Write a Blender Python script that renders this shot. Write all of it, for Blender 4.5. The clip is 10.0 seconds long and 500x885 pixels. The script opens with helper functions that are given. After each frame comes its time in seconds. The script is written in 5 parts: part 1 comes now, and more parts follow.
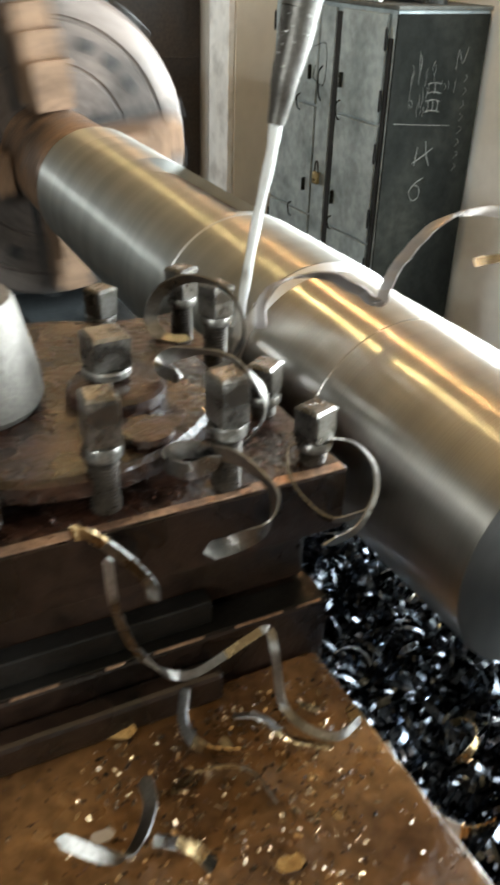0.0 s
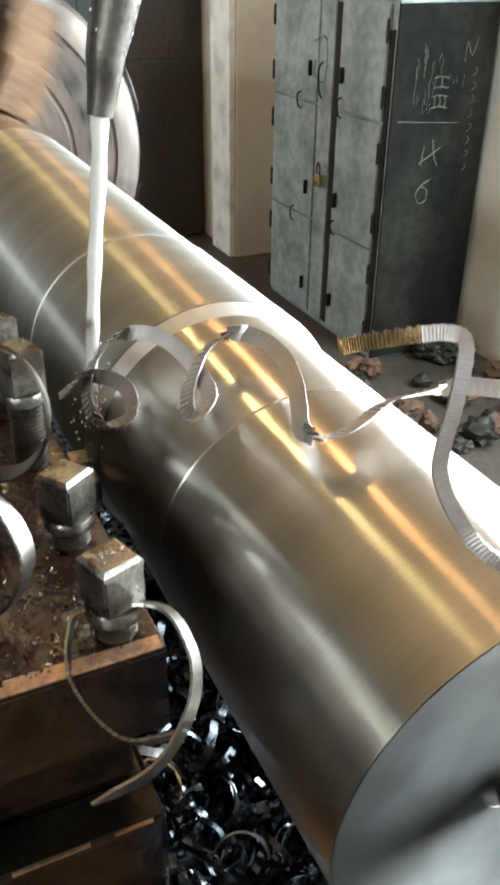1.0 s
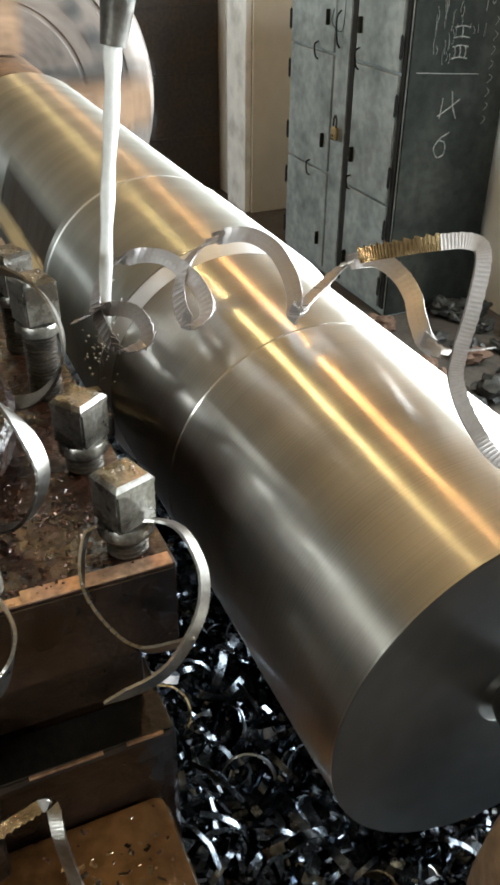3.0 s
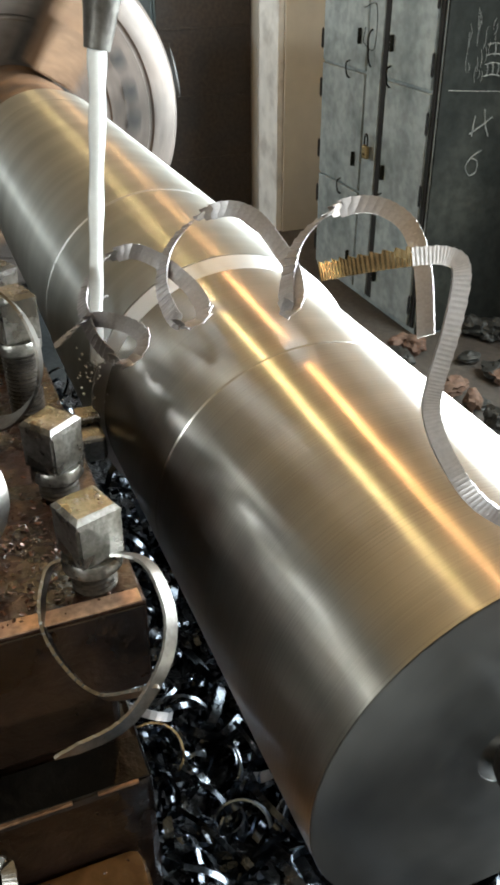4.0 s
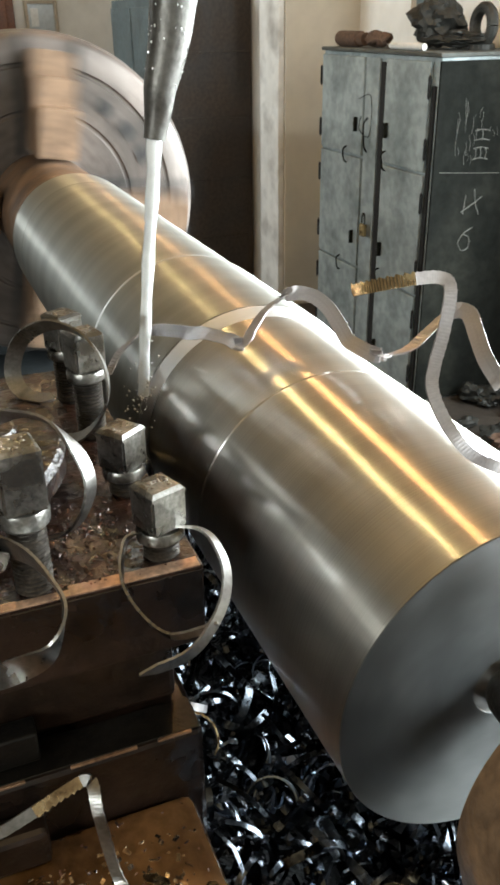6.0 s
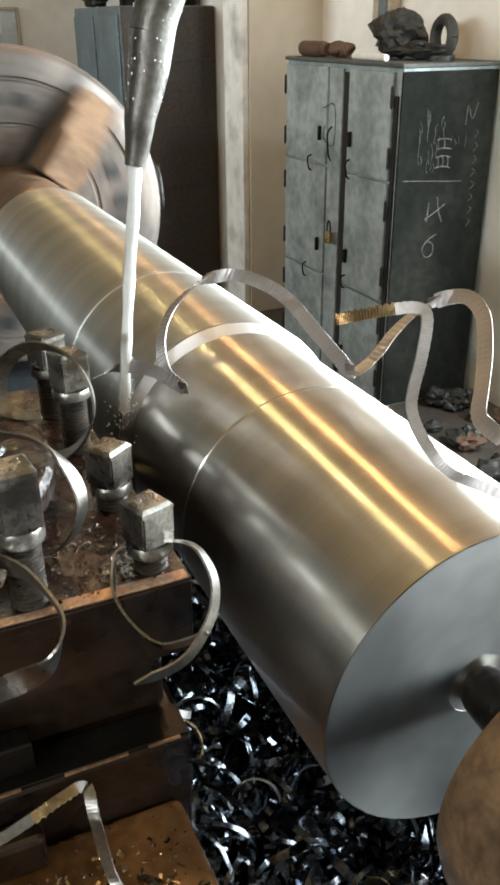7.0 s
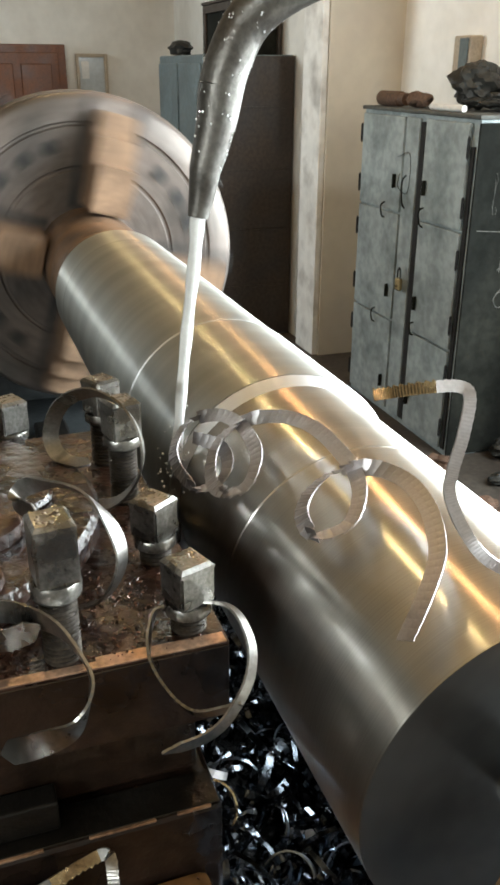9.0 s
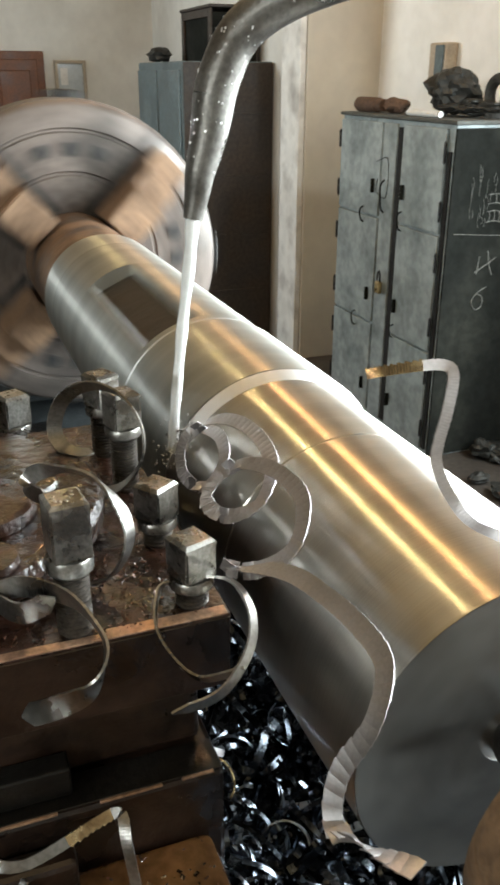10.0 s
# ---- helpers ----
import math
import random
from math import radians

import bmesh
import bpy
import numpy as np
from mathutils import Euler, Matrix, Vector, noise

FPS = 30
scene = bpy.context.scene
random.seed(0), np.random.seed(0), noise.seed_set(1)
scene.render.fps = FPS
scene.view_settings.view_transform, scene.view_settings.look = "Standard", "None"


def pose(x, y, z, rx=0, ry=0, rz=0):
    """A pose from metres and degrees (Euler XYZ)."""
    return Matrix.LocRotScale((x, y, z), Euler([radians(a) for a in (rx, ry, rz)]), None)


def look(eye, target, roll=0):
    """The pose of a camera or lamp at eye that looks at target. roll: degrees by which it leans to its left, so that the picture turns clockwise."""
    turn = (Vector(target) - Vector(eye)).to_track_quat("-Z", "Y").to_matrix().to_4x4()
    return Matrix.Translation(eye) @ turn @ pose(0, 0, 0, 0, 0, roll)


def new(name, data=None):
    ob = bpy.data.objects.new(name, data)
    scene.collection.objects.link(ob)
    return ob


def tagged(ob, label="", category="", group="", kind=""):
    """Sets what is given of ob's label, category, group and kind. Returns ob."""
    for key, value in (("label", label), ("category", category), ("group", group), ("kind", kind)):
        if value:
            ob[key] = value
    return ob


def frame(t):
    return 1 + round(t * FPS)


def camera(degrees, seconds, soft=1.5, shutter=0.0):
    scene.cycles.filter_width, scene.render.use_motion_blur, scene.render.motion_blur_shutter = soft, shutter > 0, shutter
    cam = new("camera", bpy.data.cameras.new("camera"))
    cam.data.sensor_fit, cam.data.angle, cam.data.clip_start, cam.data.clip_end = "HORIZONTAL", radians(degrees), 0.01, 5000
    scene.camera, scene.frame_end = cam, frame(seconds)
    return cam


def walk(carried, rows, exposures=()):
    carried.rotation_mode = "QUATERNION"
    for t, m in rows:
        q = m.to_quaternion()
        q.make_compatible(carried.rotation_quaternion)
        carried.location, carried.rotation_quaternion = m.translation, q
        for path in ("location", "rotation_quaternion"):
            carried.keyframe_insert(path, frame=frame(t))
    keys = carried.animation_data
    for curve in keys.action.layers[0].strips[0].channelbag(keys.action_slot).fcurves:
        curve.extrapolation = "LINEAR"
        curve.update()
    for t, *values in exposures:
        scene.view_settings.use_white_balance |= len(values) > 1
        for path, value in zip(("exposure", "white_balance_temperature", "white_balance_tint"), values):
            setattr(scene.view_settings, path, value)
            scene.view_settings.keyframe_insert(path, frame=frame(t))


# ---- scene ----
# Axes: x along the lathe (chuck at minus x), y away from the operator, z up. The tool cuts at x = 0.
cam = camera(33.15, 10.0, soft=3.0, shutter=0.5)
PATH = [
    (0, (0.6841, -0.4353, 1.5750), (-0.0782, -0.0367, 1.0651), 1.92),
    (0.5, (0.6310, -0.3265, 1.5720), (-0.1387, 0.0811, 1.0807), 1.12),
    (1, (0.5386, -0.2261, 1.5326), (-0.2386, 0.1441, 1.0237), 0.63),
    (1.5, (0.5677, -0.2451, 1.5269), (-0.2019, 0.1102, 0.9963), 0.93),
    (2, (0.5844, -0.2450, 1.5355), (-0.1714, 0.1094, 0.9849), 1.00),
    (2.5, (0.5730, -0.2445, 1.5313), (-0.1838, 0.1074, 0.9805), 0.77),
    (4, (0.5393, -0.1968, 1.5090), (-0.2484, 0.1168, 0.9788), -0.32),
    (4.5, (0.5431, -0.2155, 1.5046), (-0.2698, 0.0817, 1.0038), -1.05),
    (5, (0.5754, -0.2110, 1.4955), (-0.2565, 0.0798, 1.0228), -1.50),
    (5.5, (0.6088, -0.2314, 1.5093), (-0.2254, 0.0763, 1.0516), -1.02),
    (7, (0.6413, -0.2680, 1.5394), (-0.1745, 0.0974, 1.0911), -0.56),
    (7.5, (0.6396, -0.2633, 1.5473), (-0.1889, 0.0994, 1.1206), -0.39),
    (8, (0.6433, -0.2932, 1.5475), (-0.1931, 0.0547, 1.1241), -0.17),
    (8.5, (0.6560, -0.2963, 1.5458), (-0.1871, 0.0364, 1.1233), 0.14),
    (9, (0.6277, -0.2537, 1.5438), (-0.2342, 0.0505, 1.1380), 0.27),
    (9.5, (0.6361, -0.2644, 1.5422), (-0.2268, 0.0387, 1.1380), 0.32),
    (10, (0.6581, -0.2750, 1.5467), (-0.1983, 0.0511, 1.1464), 0.21),
]
walk(cam, [(t, look(eye, target, roll)) for t, eye, target, roll in PATH])
scene.view_settings.exposure = 1.20

ZC = 1.20      # height of the spindle axis
RC = 0.1002    # radius of the freshly turned part
RR = 0.1066    # radius before the cut

# ---- world and light ----
world = bpy.data.worlds.new("sky")
scene.world = world
world.use_nodes = True
sky = world.node_tree.nodes.new("ShaderNodeTexSky")
sky.sky_type, sky.sun_disc = "NISHITA", False
sky.sun_elevation, sky.sun_rotation = radians(35), radians(200)
world.node_tree.links.new(sky.outputs[0], world.node_tree.nodes["Background"].inputs[0])
world.node_tree.nodes["Background"].inputs[1].default_value = 0.1


def area_lamp(name, eye, target, width, height, power, colour):
    data = bpy.data.lights.new(name, "AREA")
    data.shape, data.size, data.size_y, data.energy, data.color = "RECTANGLE", width, height, power, colour
    ob = new(name, data)
    ob.matrix_world = look(eye, target)
    return ob


def bulb_lamp(name, place, radius, power, colour):
    data = bpy.data.lights.new(name, "POINT")
    data.shadow_soft_size, data.energy, data.color = radius, power, colour
    ob = new(name, data)
    ob.location = place
    return ob


# daylight through the window behind the lathe and through an unseen one on the operator's side
area_lamp("daylight_back", (0.3, 2.10, 1.75), (0.3, 0.0, 1.45), 3.4, 1.7, 205, (0.87, 0.97, 1.0))
# aim and narrow spread brighten the locker wall and spare the shaft
area_lamp("daylight_left", (-5.2, -3.90, 2.35), (-3.9, 1.8, 1.75), 2.0, 0.46, 15, (0.93, 0.99, 0.98)).data.spread = radians(82)
# fill added out of view to brighten the bolts and tool post
area_lamp("fill_front", (3.0, -3.90, 2.55), (-1.0, 1.5, 1.3), 1.5, 0.16, 56, (0.93, 1.0, 0.98))
# two warm bulbs hanging over the lathe
bulb_lamp("bulb_light", (-2.2, -0.02, 3.30), 0.035, 9.5, (1.0, 0.72, 0.32))
bulb_lamp("bulb_light", (-2.2, 0.80, 3.30), 0.035, 12, (1.0, 0.50, 0.20))


# ---- materials ----
def surface(name, base, rough=0.6, metal=0.0, vary=0.25, scale=12.0, fine=140.0, bump=0.15, bump_size=0.004, second=None,
            patch=0.5, rough_vary=0.15, coat=0.0, anis=0.0, tangent=None, island=0.0):
    """A procedural surface: base colour varied by a coarse and a fine noise, blotches of a second colour, uneven gloss, fine relief."""
    m = bpy.data.materials.new(name)
    m.use_nodes = True
    nt = m.node_tree
    b = nt.nodes["Principled BSDF"]
    co = nt.nodes.new("ShaderNodeTexCoord")
    big, small = nt.nodes.new("ShaderNodeTexNoise"), nt.nodes.new("ShaderNodeTexNoise")
    for n, sc, de in ((big, scale, 5), (small, fine, 4)):
        n.inputs["Scale"].default_value, n.inputs["Detail"].default_value = sc, de
        nt.links.new(co.outputs["Object"], n.inputs["Vector"])
    ramp = nt.nodes.new("ShaderNodeValToRGB")
    second = second or tuple(c * (1 - vary) for c in base)
    ramp.color_ramp.elements[0].color, ramp.color_ramp.elements[1].color = (*second, 1), (*base, 1)
    ramp.color_ramp.elements[0].position, ramp.color_ramp.elements[1].position = max(0.0, patch - 0.14), min(1.0, patch + 0.12)
    nt.links.new(big.outputs[0], ramp.inputs[0])
    mix = nt.nodes.new("ShaderNodeMix")
    mix.data_type, mix.blend_type = "RGBA", "MULTIPLY"
    mix.inputs[0].default_value = 1.0
    r2 = nt.nodes.new("ShaderNodeValToRGB")
    lo = 1 - vary
    r2.color_ramp.elements[0].color, r2.color_ramp.elements[1].color = (lo, lo, lo, 1), (1, 1, 1, 1)
    r2.color_ramp.elements[0].position, r2.color_ramp.elements[1].position = 0.35, 0.62
    nt.links.new(small.outputs[0], r2.inputs[0])
    nt.links.new(ramp.outputs[0], mix.inputs[6])
    nt.links.new(r2.outputs[0], mix.inputs[7])
    out = mix.outputs[2]
    if island:
        geo = nt.nodes.new("ShaderNodeNewGeometry")
        hsv = nt.nodes.new("ShaderNodeHueSaturation")
        rng = nt.nodes.new("ShaderNodeMapRange")
        rng.inputs[3].default_value, rng.inputs[4].default_value = 1 - island, 1 + island
        nt.links.new(geo.outputs["Random Per Island"], rng.inputs[0])
        nt.links.new(rng.outputs[0], hsv.inputs["Value"])
        nt.links.new(out, hsv.inputs["Color"])
        out = hsv.outputs[0]
    nt.links.new(out, b.inputs["Base Color"])
    rr = nt.nodes.new("ShaderNodeMapRange")
    rr.inputs[1].default_value, rr.inputs[2].default_value = 0.3, 0.7
    rr.inputs[3].default_value, rr.inputs[4].default_value = max(0.04, rough - rough_vary), min(1, rough + rough_vary)
    nt.links.new(big.outputs[0], rr.inputs[0])
    nt.links.new(rr.outputs[0], b.inputs["Roughness"])
    b.inputs["Metallic"].default_value = metal
    if coat:
        b.inputs["Coat Weight"].default_value, b.inputs["Coat Roughness"].default_value = coat, 0.08
    if bump:
        bp = nt.nodes.new("ShaderNodeBump")
        bp.inputs["Strength"].default_value, bp.inputs["Distance"].default_value = bump, bump_size
        nt.links.new(small.outputs[0], bp.inputs["Height"])
        nt.links.new(bp.outputs[0], b.inputs["Normal"])
        if coat:
            nt.links.new(bp.outputs[0], b.inputs["Coat Normal"])
    if anis:
        b.inputs["Anisotropic"].default_value = anis
        tg = nt.nodes.new("ShaderNodeTangent")
        tg.direction_type, tg.axis = "RADIAL", tangent
        nt.links.new(tg.outputs[0], b.inputs["Tangent"])
    return m


def turned_steel(name, base, rough, anis, pitch, depth, haze=0.35, haze_rough=0.55):
    """Steel turned on the lathe: fine feed marks round the axis, gloss that spreads along it, faint bands."""
    m = bpy.data.materials.new(name)
    m.use_nodes = True
    nt = m.node_tree
    b = nt.nodes["Principled BSDF"]
    co = nt.nodes.new("ShaderNodeTexCoord")
    mp = nt.nodes.new("ShaderNodeMapping")
    mp.inputs["Scale"].default_value = (1, 0.0, 0.0)
    nt.links.new(co.outputs["Object"], mp.inputs[0])
    marks, bands, stain = (nt.nodes.new("ShaderNodeTexNoise") for _ in range(3))
    for n, sc in ((marks, 1 / pitch), (bands, 26.0), (stain, 7.0)):
        n.inputs["Scale"].default_value, n.inputs["Detail"].default_value = sc, 3
    nt.links.new(mp.outputs[0], marks.inputs["Vector"])
    nt.links.new(mp.outputs[0], bands.inputs["Vector"])
    nt.links.new(co.outputs["Object"], stain.inputs["Vector"])
    ramp = nt.nodes.new("ShaderNodeValToRGB")
    ramp.color_ramp.elements[0].color = (*(c * 0.80 for c in base), 1)
    ramp.color_ramp.elements[1].color = (*base, 1)
    ramp.color_ramp.elements[0].position, ramp.color_ramp.elements[1].position = 0.36, 0.60
    nt.links.new(bands.outputs[0], ramp.inputs[0])
    nt.links.new(ramp.outputs[0], b.inputs["Base Color"])
    b.inputs["Metallic"].default_value = 1.0
    rr = nt.nodes.new("ShaderNodeMapRange")
    rr.inputs[1].default_value, rr.inputs[2].default_value = 0.3, 0.7
    rr.inputs[3].default_value, rr.inputs[4].default_value = rough * 0.94, rough * 1.08
    nt.links.new(stain.outputs[0], rr.inputs[0])
    nt.links.new(rr.outputs[0], b.inputs["Roughness"])
    b.inputs["Anisotropic"].default_value = anis
    tg = nt.nodes.new("ShaderNodeTangent")
    tg.direction_type, tg.axis = "RADIAL", "X"
    nt.links.new(tg.outputs[0], b.inputs["Tangent"])
    b.inputs["Anisotropic Rotation"].default_value = 0.25
    bp = nt.nodes.new("ShaderNodeBump")
    bp.inputs["Strength"].default_value, bp.inputs["Distance"].default_value = depth, 0.0003
    nt.links.new(marks.outputs[0], bp.inputs["Height"])
    nt.links.new(bp.outputs[0], b.inputs["Normal"])
    # torn grain between the feed marks spreads part of the gloss wide
    dull = nt.nodes.new("ShaderNodeBsdfPrincipled")
    nt.links.new(ramp.outputs[0], dull.inputs["Base Color"])
    nt.links.new(bp.outputs[0], dull.inputs["Normal"])
    dull.inputs["Metallic"].default_value, dull.inputs["Roughness"].default_value = 1.0, haze_rough
    dull.inputs["Anisotropic"].default_value, dull.inputs["Anisotropic Rotation"].default_value = 0.75, 0.25
    nt.links.new(tg.outputs[0], dull.inputs["Tangent"])
    mix = nt.nodes.new("ShaderNodeMixShader")
    part_of = nt.nodes.new("ShaderNodeMapRange")
    part_of.inputs[1].default_value, part_of.inputs[2].default_value = 0.3, 0.7
    part_of.inputs[3].default_value, part_of.inputs[4].default_value = haze * 0.85, min(1.0, haze * 1.15)
    nt.links.new(marks.outputs[0], part_of.inputs[0])
    nt.links.new(part_of.outputs[0], mix.inputs[0])
    nt.links.new(b.outputs[0], mix.inputs[1])
    nt.links.new(dull.outputs[0], mix.inputs[2])
    nt.links.new(mix.outputs[0], nt.nodes["Material Output"].inputs["Surface"])
    return m


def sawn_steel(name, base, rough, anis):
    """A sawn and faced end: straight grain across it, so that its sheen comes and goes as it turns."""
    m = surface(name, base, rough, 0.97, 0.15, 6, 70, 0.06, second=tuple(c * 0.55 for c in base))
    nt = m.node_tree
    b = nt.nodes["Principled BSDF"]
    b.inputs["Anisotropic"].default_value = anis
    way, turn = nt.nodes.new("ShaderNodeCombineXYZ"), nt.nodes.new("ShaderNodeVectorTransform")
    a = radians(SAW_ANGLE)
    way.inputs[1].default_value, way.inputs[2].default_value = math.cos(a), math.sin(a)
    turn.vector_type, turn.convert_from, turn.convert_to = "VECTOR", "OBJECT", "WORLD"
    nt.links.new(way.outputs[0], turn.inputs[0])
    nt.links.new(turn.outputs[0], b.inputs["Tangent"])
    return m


SAW_ANGLE = -86
STEEL_RAW = turned_steel("steel_before_cut", (0.50, 0.505, 0.475), 0.31, 0.94, 0.0016, 0.05, 0.64, 0.47)
STEEL_CUT = turned_steel("steel_fresh_cut", (0.61, 0.58, 0.525), 0.25, 0.94, 0.0011, 0.05, 0.34, 0.37)
STEEL_EDGE = turned_steel("steel_edge", (0.62, 0.62, 0.62), 0.40, 0.3, 0.0011, 0.08)
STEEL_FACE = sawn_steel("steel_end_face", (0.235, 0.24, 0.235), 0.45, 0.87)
# paler than the cut steel, to paint the shoulder's white reflection
STEEL_SHOULDER = turned_steel("steel_shoulder", (0.86, 0.86, 0.86), 0.42, 0.3, 0.0011, 0.08)
NECK = surface("rusty_neck", (0.30, 0.19, 0.12), 0.5, 0.7, 0.4, 20, 120, 0.3, second=(0.16, 0.11, 0.08))
CHUCK = surface("chuck_iron", (0.19, 0.155, 0.135), 0.48, 0.6, 0.35, 9, 70, 0.25, second=(0.115, 0.10, 0.09))
CHUCK_RIM = surface("chuck_rim", (0.17, 0.145, 0.13), 0.6, 0.5, 0.3, 12, 90, 0.2, second=(0.13, 0.115, 0.10))
# warm bulb light on the jaws is put into this orange-brown
JAW = surface("chuck_jaw", (0.31, 0.195, 0.12), 0.5, 0.4, 0.3, 18, 90, 0.25, second=(0.22, 0.14, 0.09))
KEYWAY = surface("keyway_brown", (0.055, 0.042, 0.032), 0.6, 0.3, 0.4, 20, 120, 0.3)
DARK_SLOT = surface("dark_slot", (0.03, 0.03, 0.03), 0.7, 0.2)
BOLT = surface("bolt_steel", (0.37, 0.36, 0.335), 0.32, 0.95, 0.35, 60, 420, 0.3, 0.0008, second=(0.17, 0.16, 0.145), rough_vary=0.14)
THREAD = surface("oily_thread", (0.11, 0.095, 0.08), 0.36, 0.8, 0.4, 80, 400, 0.3, 0.001, second=(0.05, 0.045, 0.04))
POST = surface("oily_tool_post", (0.042, 0.017, 0.010), 0.26, 0.1, 0.55, 30, 120, 0.85, 0.0035, second=(0.012, 0.007, 0.005), coat=0.5)
POST.node_tree.nodes["Principled BSDF"].inputs["Coat Roughness"].default_value = 0.12
POST_SIDE = surface("tool_post_side", (0.034, 0.017, 0.010), 0.36, 0.0, 0.5, 11, 120, 0.6, 0.002, second=(0.010, 0.007, 0.005), coat=0.3)
POST_FRONT = surface("dark_oily_front", (0.030, 0.0155, 0.010), 0.32, 0.2, 0.5, 14, 90, 0.7, 0.002, second=(0.011, 0.0075, 0.006), coat=0.35)
POST_EDGE = surface("worn_glint_edge", (0.60, 0.38, 0.25), 0.42, 0.6, 0.4, 40, 250, 0.3, 0.001, second=(0.30, 0.19, 0.13))
CAST_CONE = surface("cast_hub", (0.19, 0.175, 0.155), 0.52, 0.6, 0.3, 25, 260, 0.5, 0.002, second=(0.11, 0.098, 0.085))
SLIDE = surface("oily_slide", (0.33, 0.165, 0.060), 0.18, 0.1, 0.4, 12, 90, 0.35, 0.003, second=(0.13, 0.065, 0.028), coat=1.0)
BLACK_IRON = surface("black_iron", (0.015, 0.013, 0.011), 0.45, 0.4, 0.4, 14, 150, 0.3, coat=0.15)
BED = surface("bed_paint", (0.030, 0.035, 0.036), 0.5, 0.1, 0.4, 6, 90, 0.25, second=(0.02, 0.022, 0.023), coat=0.15)
CASTING = surface("tailstock_casting", (0.27, 0.17, 0.095), 0.5, 0.25, 0.4, 18, 140, 0.45, 0.003, second=(0.14, 0.09, 0.055), coat=0.2)
CHIP = surface("blue_steel_chip", (0.56, 0.535, 0.54), 0.46, 1.0, 0.12, 25, 500, 0.15, 0.0006, second=(0.44, 0.41, 0.40), rough_vary=0.08)
CHIP_DULL = surface("dull_steel_chip", (0.37, 0.355, 0.335), 0.33, 1.0, 0.25, 25, 300, 0.2, 0.0006, second=(0.20, 0.19, 0.175), rough_vary=0.12)
CHIP_GOLD = surface("straw_chip", (0.70, 0.53, 0.29), 0.26, 1.0, 0.2, 90, 500, 0.2, 0.0006, second=(0.45, 0.30, 0.16), island=0.3)
CHIP_BLUE = surface("tempered_blue_chip", (0.30, 0.36, 0.44), 0.24, 1.0, 0.2, 30, 300, 0.2, 0.001, second=(0.16, 0.18, 0.22))
BITS = surface("broken_bits", (0.62, 0.44, 0.25), 0.2, 0.9, 0.5, 200, 600, 0.2, 0.001, second=(0.24, 0.13, 0.07), island=0.9, coat=0.6)
CRUMB = surface("wet_crumb", (0.13, 0.052, 0.030), 0.28, 0.4, 0.5, 200, 600, 0.2, 0.001, second=(0.05, 0.02, 0.013), island=0.8, coat=0.6)
CHIP_HEAP = surface("heaped_chip", (0.11, 0.125, 0.145), 0.20, 1.0, 0.5, 40, 300, 0.3, 0.001, second=(0.030, 0.033, 0.040), island=0.95)
NOZZLE = surface("nozzle_steel", (0.17, 0.16, 0.145), 0.40, 0.7, 0.3, 40, 260, 0.4, 0.001, second=(0.11, 0.10, 0.09))
DROPS = surface("water_drop", (0.75, 0.75, 0.75), 0.05, 0.0, 0.0, 5, 50, 0.0, coat=1.0)
OIL = surface("oily_drop", (0.14, 0.11, 0.08), 0.08, 0.0, 0.0, 5, 50, 0.0, coat=1.0)
FOAM = surface("white_coolant", (0.92, 0.93, 0.92), 0.18, 0.0, 0.06, 40, 200, 0.2, 0.001, coat=0.6)
WALL_PAINT = surface("old_whitewash", (0.76, 0.75, 0.71), 0.85, 0, 0.05, 2.2, 14, 0.25, 0.004, second=(0.64, 0.62, 0.575))
WALL_TAN = surface("tan_wall", (0.63, 0.575, 0.475), 0.85, 0, 0.05, 2.0, 14, 0.25, 0.004, second=(0.55, 0.505, 0.43))
WALL_WHITE = surface("white_wall", (0.89, 0.89, 0.87), 0.85, 0, 0.05, 2.4, 14, 0.2, 0.004, second=(0.78, 0.775, 0.74))
PIER_WHITE = surface("chipped_white", (0.84, 0.83, 0.80), 0.8, 0, 0.12, 7, 12, 0.4, 0.006, second=(0.48, 0.46, 0.43), patch=0.40)
FLOOR = surface("oily_concrete", (0.075, 0.064, 0.052), 0.6, 0, 0.35, 3, 40, 0.3, second=(0.06, 0.05, 0.042))
# unseen ceiling; its tan is chosen to tint the shaft's reflections gold
CEILING = surface("tan_ceiling", (0.42, 0.285, 0.145), 0.9, 0, 0.12, 1.5, 12, 0.1)
# unseen operator-side wall, made dark so the shaft's near side mirrors darkness
WALL_DARK = surface("dark_front_wall", (0.05, 0.046, 0.034), 0.9, 0, 0.15, 1.5, 12, 0.1)
# wall out of view; its beige sets how dark the shaft end reflects
WALL_BEIGE = surface("beige_far_wall", (0.30, 0.28, 0.24), 0.9, 0, 0.15, 1.5, 12, 0.1)
LOCKER = surface("grey_green_paint", (0.205, 0.245, 0.245), 0.55, 0.1, 0.28, 5.5, 26, 0.25, 0.003, second=(0.37, 0.42, 0.425), patch=0.58)
# Locker side's shade is put into this near-black; fittings and crate share it.
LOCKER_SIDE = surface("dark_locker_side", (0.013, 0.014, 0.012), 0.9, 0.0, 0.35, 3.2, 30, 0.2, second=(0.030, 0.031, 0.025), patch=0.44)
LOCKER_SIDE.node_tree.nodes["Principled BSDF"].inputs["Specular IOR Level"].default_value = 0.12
LOCKER_TOP = surface("dark_locker_top", (0.11, 0.115, 0.105), 0.8, 0.0, 0.3, 8, 40, 0.2, second=(0.07, 0.07, 0.062))
LOCKER_BLUE = surface("blue_grey_paint", (0.13, 0.17, 0.18), 0.5, 0.1, 0.25, 5, 40, 0.2)
